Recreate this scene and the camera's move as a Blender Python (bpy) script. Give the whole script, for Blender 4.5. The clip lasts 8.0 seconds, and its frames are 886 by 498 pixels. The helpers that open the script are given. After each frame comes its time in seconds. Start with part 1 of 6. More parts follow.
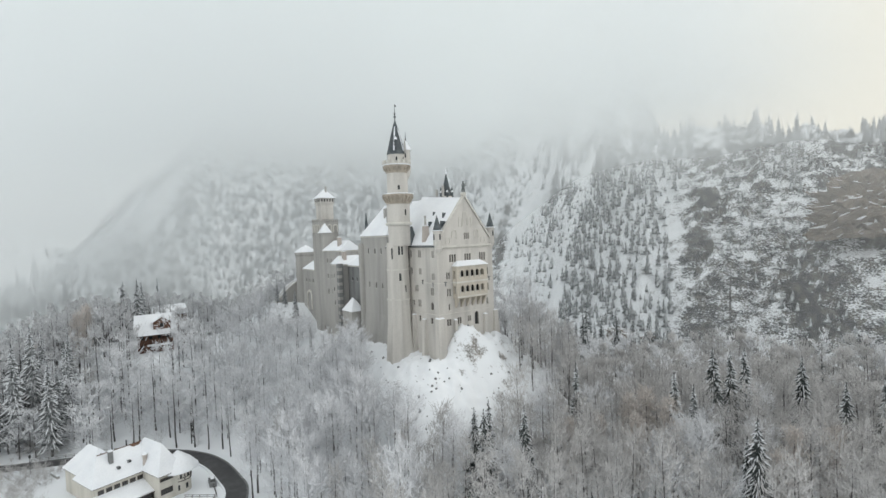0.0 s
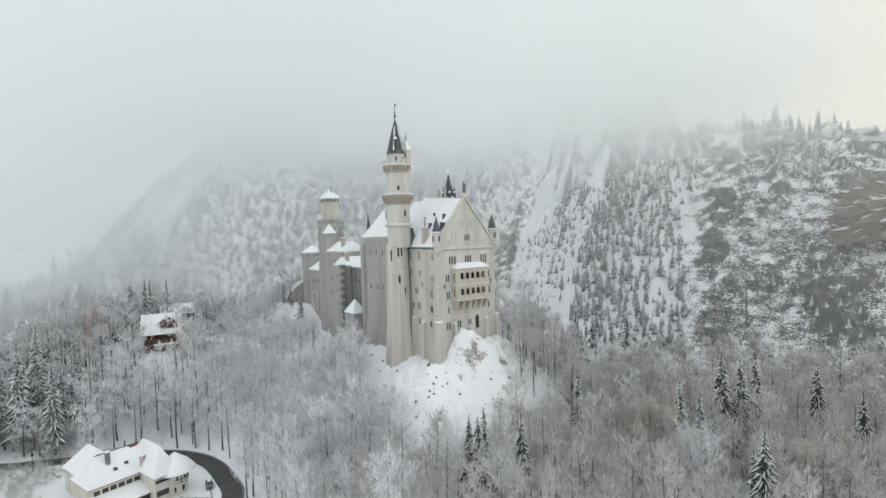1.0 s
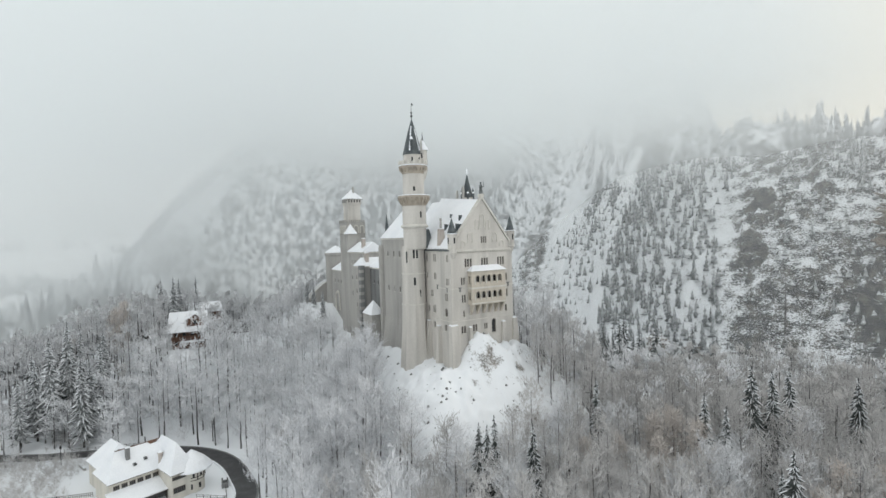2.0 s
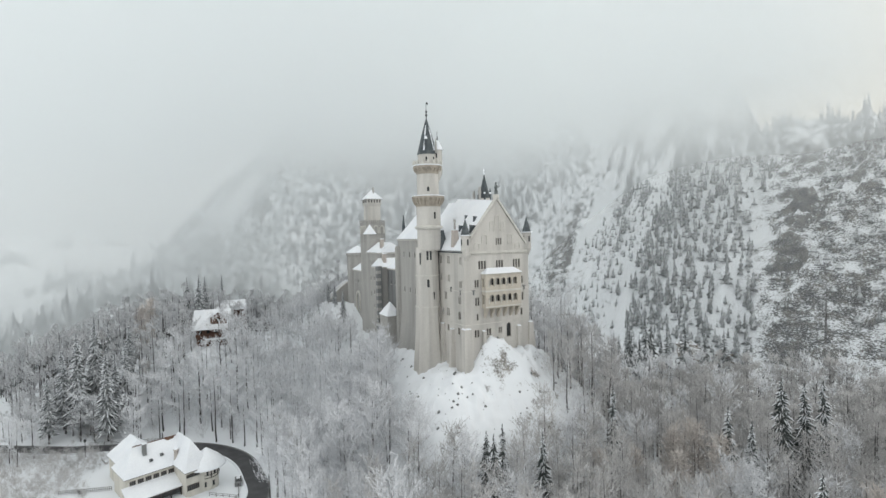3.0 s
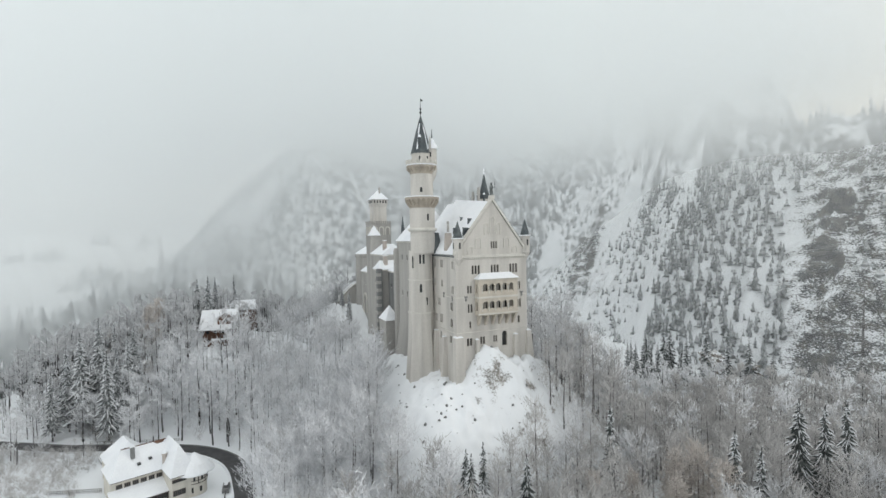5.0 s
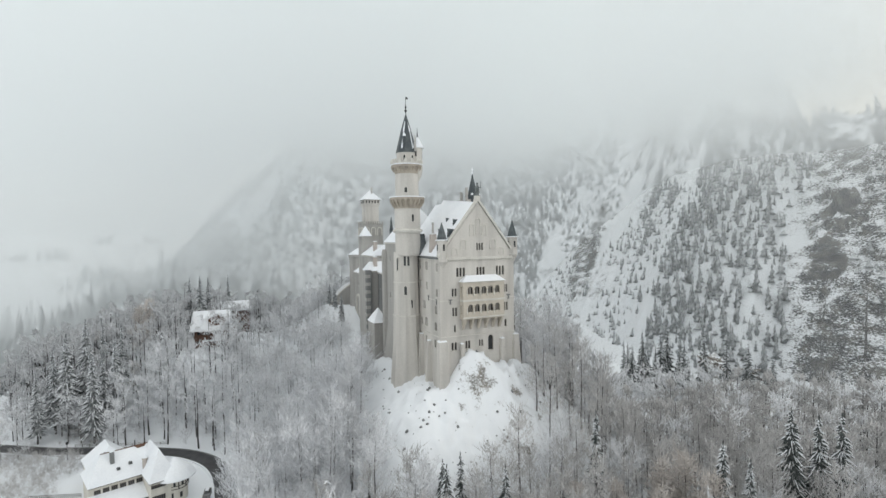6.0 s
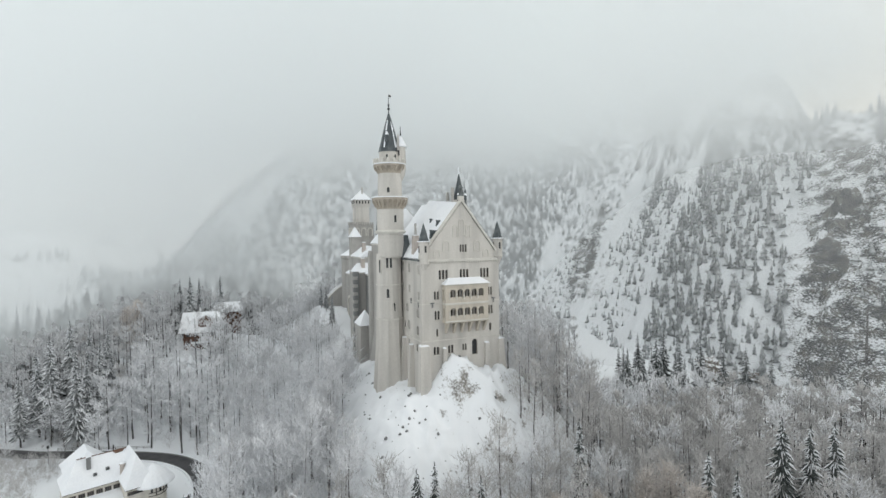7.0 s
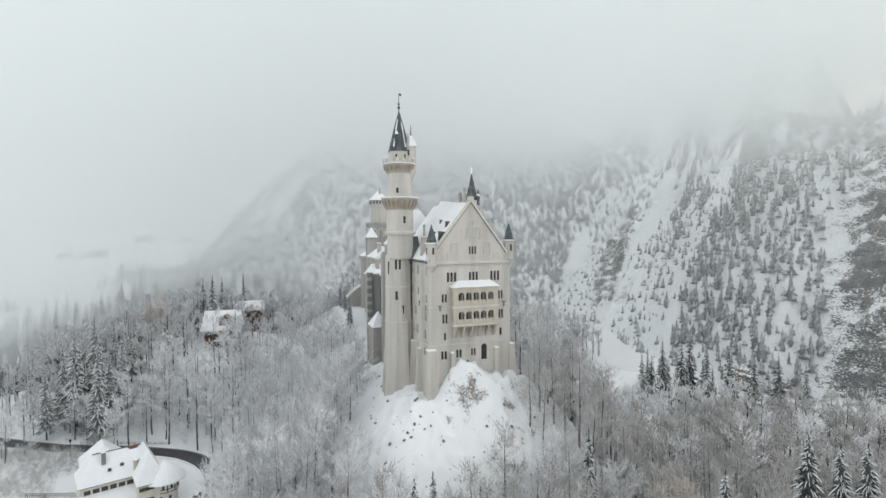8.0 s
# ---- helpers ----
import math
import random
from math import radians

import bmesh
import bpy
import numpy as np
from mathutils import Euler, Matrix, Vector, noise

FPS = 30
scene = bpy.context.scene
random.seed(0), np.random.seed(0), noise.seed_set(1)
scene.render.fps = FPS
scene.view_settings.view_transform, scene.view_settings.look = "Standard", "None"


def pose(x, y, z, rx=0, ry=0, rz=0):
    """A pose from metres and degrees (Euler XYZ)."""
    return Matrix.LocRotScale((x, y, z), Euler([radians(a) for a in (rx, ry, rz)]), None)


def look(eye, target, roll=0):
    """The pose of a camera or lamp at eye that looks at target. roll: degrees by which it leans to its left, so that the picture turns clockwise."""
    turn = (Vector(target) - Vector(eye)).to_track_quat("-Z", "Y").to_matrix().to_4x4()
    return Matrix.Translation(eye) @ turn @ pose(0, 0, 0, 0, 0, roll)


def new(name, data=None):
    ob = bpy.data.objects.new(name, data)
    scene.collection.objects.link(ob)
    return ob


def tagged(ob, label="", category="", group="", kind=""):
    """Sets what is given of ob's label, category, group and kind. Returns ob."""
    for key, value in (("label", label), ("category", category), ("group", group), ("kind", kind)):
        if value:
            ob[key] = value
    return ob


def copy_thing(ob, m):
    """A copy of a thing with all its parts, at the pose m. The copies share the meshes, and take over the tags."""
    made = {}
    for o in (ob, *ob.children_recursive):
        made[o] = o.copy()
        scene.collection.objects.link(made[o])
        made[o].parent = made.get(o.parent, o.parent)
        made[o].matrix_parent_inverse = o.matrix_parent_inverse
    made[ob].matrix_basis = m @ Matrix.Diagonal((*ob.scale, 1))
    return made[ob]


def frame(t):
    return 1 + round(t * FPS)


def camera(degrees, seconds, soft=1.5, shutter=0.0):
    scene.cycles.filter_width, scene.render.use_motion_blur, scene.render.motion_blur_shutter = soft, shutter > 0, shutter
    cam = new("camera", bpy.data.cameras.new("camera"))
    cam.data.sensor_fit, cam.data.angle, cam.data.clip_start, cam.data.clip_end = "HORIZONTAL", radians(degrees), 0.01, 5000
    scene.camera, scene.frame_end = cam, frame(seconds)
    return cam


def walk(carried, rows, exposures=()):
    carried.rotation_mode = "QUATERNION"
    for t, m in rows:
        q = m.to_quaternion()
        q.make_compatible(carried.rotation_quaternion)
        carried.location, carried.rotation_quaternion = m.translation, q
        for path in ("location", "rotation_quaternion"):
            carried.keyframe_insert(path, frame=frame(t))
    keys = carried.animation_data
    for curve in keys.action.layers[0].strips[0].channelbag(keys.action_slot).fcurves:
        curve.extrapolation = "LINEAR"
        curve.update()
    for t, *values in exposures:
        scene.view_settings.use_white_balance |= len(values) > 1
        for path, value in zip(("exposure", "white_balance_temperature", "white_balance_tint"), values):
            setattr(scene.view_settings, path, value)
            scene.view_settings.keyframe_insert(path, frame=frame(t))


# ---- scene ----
cam = camera(82.8, 8.0)
METRES, EYE, TILT, LEAN, TURN = 45.0, 36.0, 0.0, 0.0, 34.0
ROWS = [
    (0.0, 0.0, 0.0, 0.0, -0.06, -1.7, 2.16),
    (0.5, 0.0508, 0.0337, 0.004, 0.58, -1.69, 2.09),
    (1.0, 0.1006, 0.0665, 0.008, 1.82, -1.67, 1.96),
    (1.5, 0.1484, 0.0985, 0.0125, 3.59, -1.63, 1.82),
    (3.0, 0.2882, 0.2046, 0.0241, 9.01, -1.53, 1.31),
    (3.5, 0.3338, 0.2456, 0.0273, 10.38, -1.52, 1.19),
    (4.0, 0.3803, 0.2885, 0.0294, 11.29, -1.5, 1.1),
    (4.5, 0.426, 0.3328, 0.0325, 11.94, -1.48, 1.02),
    (6.0, 0.5666, 0.4717, 0.0445, 13.05, -1.51, 0.86),
    (6.5, 0.6137, 0.5202, 0.0462, 13.19, -1.51, 0.83),
    (7.0, 0.6601, 0.5683, 0.0489, 13.52, -1.48, 0.8),
    (7.5, 0.7048, 0.6134, 0.0513, 14.83, -1.43, 0.66),
    (8.0, 0.7466, 0.6576, 0.0549, 16.9, -1.43, 0.46),
]
walk(cam, [(t, pose(0, 0, EYE, TILT, LEAN, TURN) @ pose(METRES * x, METRES * y, METRES * z, 90 + pitch, roll, yaw)) for t, x, y, z, yaw, pitch, roll in ROWS])

# ---- sky and sun: a bright overcast winter sky, the veiled sun to the east ----
SUN_DIR = Vector((0.72, 0.56, 0.42)).normalized()
GLOW_DIR = Vector((0.08, 0.91, 0.41)).normalized()
world = bpy.data.worlds.new("overcast_sky")
scene.world = world
world.use_nodes = True
wn, wl = world.node_tree.nodes, world.node_tree.links
wn.clear()
sky = wn.new("ShaderNodeTexSky")
sky.sky_type = "NISHITA"
sky.sun_disc = False
sky.sun_elevation = math.asin(SUN_DIR.z)
sky.sun_rotation = math.atan2(SUN_DIR.x, SUN_DIR.y)
sky.dust_density = 1.0
blue = wn.new("ShaderNodeBackground")
blue.inputs["Strength"].default_value = 0.05
wl.new(sky.outputs[0], blue.inputs["Color"])
coord = wn.new("ShaderNodeTexCoord")
dot = wn.new("ShaderNodeVectorMath")
dot.operation = "DOT_PRODUCT"
dot.inputs[1].default_value = GLOW_DIR
wl.new(coord.outputs["Generated"], dot.inputs[0])
veil = wn.new("ShaderNodeValToRGB")
for place, colour in ((0.0, (0.765, 0.79, 0.79)), (0.62, (0.785, 0.805, 0.80)), (0.80, (0.735, 0.74, 0.71)), (0.92, (0.715, 0.69, 0.60)), (1.0, (0.70, 0.665, 0.55))):
    stop = veil.color_ramp.elements.new(place) if 0 < place < 1 else veil.color_ramp.elements[-int(place)]
    stop.color = (*colour, 1)
wl.new(dot.outputs["Value"], veil.inputs["Fac"])
cloudy = wn.new("ShaderNodeBackground")
cloudy.inputs["Strength"].default_value = 1.37
wl.new(veil.outputs["Color"], cloudy.inputs["Color"])
both = wn.new("ShaderNodeMixShader")
both.inputs["Fac"].default_value = 0.97
wl.new(blue.outputs[0], both.inputs[1])
wl.new(cloudy.outputs[0], both.inputs[2])
wl.new(both.outputs[0], wn.new("ShaderNodeOutputWorld").inputs["Surface"])

sun_data = bpy.data.lights.new("sun", "SUN")
sun_data.energy, sun_data.angle, sun_data.color = 0.65, radians(25), (1.0, 0.95, 0.87)
sun = new("sun", sun_data)
sun.matrix_world = look(SUN_DIR * 600, (0, 0, 0))


# ---- materials ----
def material(name, base, rough=0.85, spots=(), grain=0.12, size=1.2, bump=0.15, streaks=0.0, spec=0.3, vary=0.0, metal=0.0):
    """base colour, with fine grain, broad stains of the colour spots, upright streaks and relief; size: metres of the broad pattern."""
    m = bpy.data.materials.new(name)
    m.use_nodes = True
    n, l = m.node_tree.nodes, m.node_tree.links
    b = n["Principled BSDF"]
    b.inputs["Roughness"].default_value, b.inputs["Specular IOR Level"].default_value = rough, spec
    b.inputs["Metallic"].default_value = metal
    at = n.new("ShaderNodeTexCoord").outputs["Object"]
    fine = n.new("ShaderNodeTexNoise")
    fine.inputs["Scale"].default_value, fine.inputs["Detail"].default_value = 6.0 / size, 6
    wide = n.new("ShaderNodeTexNoise")
    wide.inputs["Scale"].default_value, wide.inputs["Detail"].default_value = 0.5 / size, 4
    l.new(at, fine.inputs["Vector"])
    if streaks:
        m2 = n.new("ShaderNodeMapping")
        m2.inputs["Scale"].default_value = (1.6, 1.6, 0.16)
        l.new(at, m2.inputs["Vector"])
        l.new(m2.outputs[0], wide.inputs["Vector"])
    else:
        l.new(at, wide.inputs["Vector"])
    colour = n.new("ShaderNodeMix")
    colour.data_type = "RGBA"
    colour.inputs["A"].default_value = (*base, 1)
    colour.inputs["B"].default_value = (*(spots or [c * 0.7 for c in base]), 1)
    ramp = n.new("ShaderNodeMapRange")
    ramp.inputs["From Min"].default_value, ramp.inputs["From Max"].default_value = 0.42, 0.72
    l.new(wide.outputs["Fac"], ramp.inputs["Value"])
    l.new(ramp.outputs[0], colour.inputs["Factor"])
    shade = n.new("ShaderNodeHueSaturation")
    l.new(colour.outputs["Result"], shade.inputs["Color"])
    value = n.new("ShaderNodeMapRange")
    value.inputs["To Min"].default_value, value.inputs["To Max"].default_value = 1 - grain, 1 + grain
    value.inputs["From Min"].default_value, value.inputs["From Max"].default_value = 0.3, 0.7
    l.new(fine.outputs["Fac"], value.inputs["Value"])
    if vary:
        info = n.new("ShaderNodeObjectInfo")
        own = n.new("ShaderNodeMapRange")
        own.inputs["To Min"].default_value, own.inputs["To Max"].default_value = 1 - vary, 1 + vary
        l.new(info.outputs["Random"], own.inputs["Value"])
        times = n.new("ShaderNodeMath")
        times.operation = "MULTIPLY"
        l.new(own.outputs[0], times.inputs[0])
        l.new(value.outputs[0], times.inputs[1])
        l.new(times.outputs[0], shade.inputs["Value"])
    else:
        l.new(value.outputs[0], shade.inputs["Value"])
    l.new(shade.outputs["Color"], b.inputs["Base Color"])
    if bump:
        bp = n.new("ShaderNodeBump")
        bp.inputs["Strength"].default_value, bp.inputs["Distance"].default_value = bump, 0.1 * size
        l.new(fine.outputs["Fac"], bp.inputs["Height"])
        l.new(bp.outputs[0], b.inputs["Normal"])
    return m


def snowed(name, bare, bare_spots, snow=(0.80, 0.825, 0.85), low=0.45, high=0.75, patch=3.0, size=2.0, ragged=0.5, vary=0.0, relief=0.4, ledges=0.0, coarse=0.68, specks=0.0, dusting=1.3, flecks=1.0, rocky=0.0):
    """A bare surface on which snow lies wherever it faces up: more than high, all snow; less than low, none.
    flecks: how much wider than tall its patches are; rocky: how much less snow holds on the mesh's broken rock."""
    m = material(name, bare, 0.9, bare_spots, 0.3, size, 0.0, 0, 0.2, vary)
    n, l = m.node_tree.nodes, m.node_tree.links
    b = n["Principled BSDF"]
    under = b.inputs["Base Color"].links[0].from_socket
    at = n.new("ShaderNodeTexCoord").outputs["Object"]
    rag = n.new("ShaderNodeTexNoise")
    rag.inputs["Scale"].default_value, rag.inputs["Detail"].default_value = 1.0 / patch, 8
    rag.inputs["Roughness"].default_value = coarse
    if flecks != 1:
        widen = n.new("ShaderNodeMapping")
        widen.inputs["Rotation"].default_value = (0.0, -0.12, 0.0)
        widen.inputs["Scale"].default_value = (1, 1, flecks)
        l.new(at, widen.inputs["Vector"])
        at = widen.outputs[0]
    l.new(at, rag.inputs["Vector"])
    split = n.new("ShaderNodeSeparateXYZ")
    if ledges:
        tilt = n.new("ShaderNodeMapping")
        tilt.inputs["Rotation"].default_value = (0.25, -0.3, 0.4)
        tilt.inputs["Scale"].default_value = (0.8, 0.8, 1.15)
        l.new(at, tilt.inputs["Vector"])
        strata = n.new("ShaderNodeTexNoise")
        strata.inputs["Scale"].default_value, strata.inputs["Detail"].default_value = 1.0 / ledges, 6
        strata.inputs["Roughness"].default_value = 0.62
        l.new(tilt.outputs[0], strata.inputs["Vector"])
        rise = n.new("ShaderNodeBump")
        rise.inputs["Strength"].default_value, rise.inputs["Distance"].default_value = 1.0, ledges * 0.28
        l.new(strata.outputs["Fac"], rise.inputs["Height"])
        l.new(rise.outputs[0], split.inputs[0])
    else:
        l.new(n.new("ShaderNodeNewGeometry").outputs["Normal"], split.inputs[0])
    add = n.new("ShaderNodeMath")
    add.operation = "MULTIPLY_ADD"
    add.inputs[1].default_value = ragged * 2
    l.new(rag.outputs["Fac"], add.inputs[0])
    if rocky:
        bare_rock = n.new("ShaderNodeAttribute")
        bare_rock.attribute_name = "rockiness"
        hold = n.new("ShaderNodeMath")
        hold.operation = "MULTIPLY_ADD"
        hold.inputs[1].default_value = -rocky
        l.new(bare_rock.outputs["Fac"], hold.inputs[0])
        l.new(split.outputs["Z"], hold.inputs[2])
        l.new(hold.outputs[0], add.inputs[2])
    else:
        l.new(split.outputs["Z"], add.inputs[2])
    ramp = n.new("ShaderNodeMapRange")
    ramp.inputs["From Min"].default_value, ramp.inputs["From Max"].default_value = low + ragged, high + ragged
    if specks:
        dust = n.new("ShaderNodeTexNoise")
        dust.inputs["Scale"].default_value, dust.inputs["Detail"].default_value = 1.0 / specks, 6
        dust.inputs["Roughness"].default_value = 0.66
        l.new(at, dust.inputs["Vector"])
        more = n.new("ShaderNodeMath")
        more.operation = "MULTIPLY_ADD"
        more.inputs[1].default_value = dusting
        l.new(dust.outputs["Fac"], more.inputs[0])
        l.new(add.outputs[0], more.inputs[2])
        less = n.new("ShaderNodeMath")
        less.operation = "SUBTRACT"
        less.inputs[1].default_value = dusting / 2
        l.new(more.outputs[0], less.inputs[0])
        l.new(less.outputs[0], ramp.inputs["Value"])
    else:
        l.new(add.outputs[0], ramp.inputs["Value"])
    mix = n.new("ShaderNodeMix")
    mix.data_type = "RGBA"
    mix.inputs["B"].default_value = (*snow, 1)
    l.new(ramp.outputs[0], mix.inputs["Factor"])
    l.new(under, mix.inputs["A"])
    l.new(mix.outputs["Result"], b.inputs["Base Color"])
    if relief:
        bp = n.new("ShaderNodeBump")
        bp.inputs["Strength"].default_value, bp.inputs["Distance"].default_value = relief, 0.12 * patch
        l.new(rag.outputs["Fac"], bp.inputs["Height"])
        l.new(bp.outputs[0], b.inputs["Normal"])
    return m


SNOW = material("snow", (0.82, 0.84, 0.865), 0.75, (0.76, 0.785, 0.82), 0.03, 2.5, 0.25, spec=0.25)
LIMESTONE = material("pale_limestone", (0.585, 0.562, 0.525), 0.85, (0.42, 0.405, 0.38), 0.05, 2.4, 0.06, streaks=1)
# Brown stone, darkened further: the shadow under the galleries is in the colour.
BROWNSTONE = material("brown_shaded_corbel_stone", (0.42, 0.375, 0.315), 0.88, (0.31, 0.28, 0.24), 0.1, 0.9, 0.15)
GREYSTONE = material("grey_limestone", (0.40, 0.39, 0.37), 0.88, (0.31, 0.305, 0.29), 0.09, 2.2, 0.15, streaks=1)
DARKSTONE = material("dark_streaked_stone", (0.22, 0.225, 0.225), 0.9, (0.15, 0.155, 0.155), 0.12, 1.5, 0.2, streaks=1)
TRIMSTONE = material("light_trim_stone", (0.62, 0.605, 0.56), 0.8, (0.51, 0.495, 0.46), 0.06, 1.0, 0.1)
LOGGIA = material("yellow_sandstone", (0.54, 0.495, 0.425), 0.85, (0.43, 0.395, 0.34), 0.07, 1.6, 0.12, streaks=1)
SLATE = material("dark_slate", (0.055, 0.068, 0.075), 0.55, (0.11, 0.125, 0.13), 0.25, 0.8, 0.3, spec=0.4)
PANE = material("dark_window_glass", (0.045, 0.048, 0.05), 0.12, (0.03, 0.03, 0.032), 0.05, 1.0, 0.0, spec=0.5)
FRAMEWOOD = material("brown_window_wood", (0.16, 0.13, 0.105), 0.6, (), 0.1, 0.4, 0.1)
IRON = material("dark_iron", (0.06, 0.062, 0.065), 0.5, (), 0.15, 0.5, 0.1, metal=0.6)
BRONZE = material("weathered_bronze", (0.10, 0.11, 0.11), 0.5, (0.22, 0.24, 0.24), 0.15, 0.5, 0.2, metal=0.5)
CREAM = material("cream_render", (0.62, 0.595, 0.535), 0.9, (0.50, 0.48, 0.43), 0.05, 1.5, 0.1, streaks=1)
BROWNWOOD = material("brown_timber", (0.15, 0.085, 0.06), 0.8, (0.10, 0.06, 0.045), 0.15, 0.7, 0.2)
DARKWOOD = material("dark_timber", (0.07, 0.06, 0.055), 0.8, (), 0.2, 0.5, 0.2)
BRICKPLASTER = material("pinkish_chimney_plaster", (0.46, 0.415, 0.38), 0.9, (0.37, 0.335, 0.305), 0.08, 0.7, 0.15)
ASPHALT = material("wet_asphalt", (0.05, 0.05, 0.052), 0.5, (0.085, 0.085, 0.088), 0.2, 1.2, 0.1, spec=0.4)
BARK = material("wet_bark", (0.075, 0.071, 0.069), 0.9, (0.19, 0.186, 0.186), 0.2, 0.8, 0.2, vary=0.25)
TWIGS = material("hoar_frosted_twigs", (0.67, 0.68, 0.70), 0.9, (0.53, 0.538, 0.555), 0.2, 3.0, 0.0, vary=0.16)
LARCH = material("pale_larch_twigs", (0.59, 0.55, 0.52), 0.9, (0.47, 0.437, 0.41), 0.2, 3.0, 0.0, vary=0.12)
LARCH_TWIGS = material("rimed_brown_twigs", (0.55, 0.543, 0.54), 0.9, (0.40, 0.394, 0.39), 0.2, 3.0, 0.0, vary=0.12)
RIMED_NEEDLES = snowed("rimed_near_needles", (0.10, 0.112, 0.112), (0.18, 0.192, 0.195), snow=(0.70, 0.72, 0.74), low=0.6, high=1.1, patch=0.7, size=1.0, ragged=0.5, vary=0.2, relief=0)
NEEDLES = snowed("snowy_spruce_needles", (0.06, 0.07, 0.068), (0.11, 0.12, 0.118), low=0.85, high=1.4, patch=0.7, size=1.0, ragged=0.5, vary=0.2, relief=0)
# Rime, made paler still: distance haze is put into the needle colour.
FAR_NEEDLES = snowed("rimed_hazed_spruce_needles", (0.19, 0.203, 0.207), (0.31, 0.323, 0.326), snow=(0.72, 0.74, 0.755), low=-0.05, high=0.75, patch=1.2, size=3.0, ragged=0.45, relief=0)
GROUND = snowed("snowy_mountain_ground", (0.085, 0.088, 0.09), (0.19, 0.18, 0.165), low=0.16, high=0.30, patch=8.0, size=2.0, ragged=0.62, relief=0.3, coarse=0.72, specks=0.9, dusting=1.7, flecks=2.2, rocky=0.47)
ROCK = snowed("snowy_castle_rock", (0.20, 0.19, 0.175), (0.33, 0.31, 0.285), low=0.36, high=0.48, patch=2.4, size=1.6, ragged=0.25, relief=0.2, specks=0.5, dusting=0.5)
BROWNROCK = snowed("snowy_brown_rock", (0.19, 0.165, 0.14), (0.29, 0.25, 0.21), low=0.72, high=0.84, patch=2.2, size=3.0, ragged=0.5, relief=0.5)


# ---- mesh helpers ----
class Shape:
    """A growing mesh: corners and faces."""

    def __init__(self):
        self.v, self.f = [], []

    def add(self, corners, faces):
        k = len(self.v)
        self.v += [tuple(c) for c in corners]
        self.f += [tuple(i + k for i in face) for face in faces]
        return self

    def box(self, x0, x1, y0, y1, z0, z1):
        return self.prism([(x0, y0), (x1, y0), (x1, y1), (x0, y1)], z0, z1)

    def prism(self, ring, z0, z1, top=None):
        """An upright block over a ring of (x, y), counter-clockwise; top: another ring for its upper end."""
        n = len(ring)
        up = top or ring
        corners = [(x, y, z0) for x, y in ring] + [(x, y, z1) for x, y in up]
        faces = [tuple(range(n))[::-1], tuple(range(n, 2 * n))] + [(i, (i + 1) % n, n + (i + 1) % n, n + i) for i in range(n)]
        return self.add(corners, faces)

    def lathe(self, x, y, rows, sides=24, turn=0.0):
        """Turned about the upright through (x, y); rows of (radius, z)."""
        k = len(rows)
        corners = [(x + r * math.cos(turn + 2 * math.pi * i / sides), y + r * math.sin(turn + 2 * math.pi * i / sides), z) for r, z in rows for i in range(sides)]
        faces = [(j * sides + i, j * sides + (i + 1) % sides, (j + 1) * sides + (i + 1) % sides, (j + 1) * sides + i) for j in range(k - 1) for i in range(sides)]
        faces += [tuple(range(sides))[::-1], tuple((k - 1) * sides + i for i in range(sides))]
        return self.add(corners, faces)

    def tube(self, points, radii, sides=3):
        pts = [Vector(p) for p in points]
        corners = []
        for i, p in enumerate(pts):
            along = (pts[min(i + 1, len(pts) - 1)] - pts[max(i - 1, 0)]).normalized()
            side = along.cross(Vector((0.31, 0.87, 0.12))).normalized()
            other = along.cross(side)
            for s in range(sides):
                a = 2 * math.pi * s / sides
                corners.append(p + radii[i] * (math.cos(a) * side + math.sin(a) * other))
        n = len(pts)
        faces = [(j * sides + s, j * sides + (s + 1) % sides, (j + 1) * sides + (s + 1) % sides, (j + 1) * sides + s) for j in range(n - 1) for s in range(sides)]
        return self.add(corners, faces)

    def wall(self, outline, holes, thick, lay):
        """A slab with openings right through it. outline and holes are rings of (a, b); lay(a, b, c) sets a place at depth c."""
        from mathutils.geometry import tessellate_polygon
        rings = [outline] + list(holes)
        flat = [(a, b) for ring in rings for a, b in ring]
        tris = tessellate_polygon([[Vector((a, b, 0)) for a, b in ring] for ring in rings])
        n = len(flat)
        corners = [lay(a, b, 0.0) for a, b in flat] + [lay(a, b, thick) for a, b in flat]
        faces = [tuple(t) for t in tris] + [tuple(i + n for i in t)[::-1] for t in tris]
        k = 0
        for ring in rings:
            m = len(ring)
            faces += [(k + i, k + (i + 1) % m, n + k + (i + 1) % m, n + k + i) for i in range(m)]
            k += m
        return self.add(corners, faces)

    def mesh(self, name, stuff, mend=True):
        me = bpy.data.meshes.new(name)
        me.from_pydata(self.v, [], self.f)
        me.materials.append(stuff)
        if mend:
            bm = bmesh.new()
            bm.from_mesh(me)
            bmesh.ops.recalc_face_normals(bm, faces=bm.faces)
            bm.to_mesh(me)
            bm.free()
        me.update()
        return me


def part(name, shape, stuff, parent, label=""):
    ob = new(name, shape.mesh(name, stuff))
    ob.parent = parent
    return tagged(ob, label)


def thing(name, label, category, m=None, kind="", group=""):
    ob = new(name)
    ob.matrix_basis = m or Matrix()
    return tagged(ob, label, category, group, kind)


def arch(a, b, w, h, steps=6, round_top=True):
    """A ring for an opening with its foot at the middle (a, b)."""
    if not round_top:
        return [(a - w / 2, b), (a + w / 2, b), (a + w / 2, b + h), (a - w / 2, b + h)]
    r = w / 2
    return [(a - r, b), (a + r, b)] + [(a + r * math.cos(math.pi * i / steps), b + h - r + r * math.sin(math.pi * i / steps)) for i in range(steps + 1)]


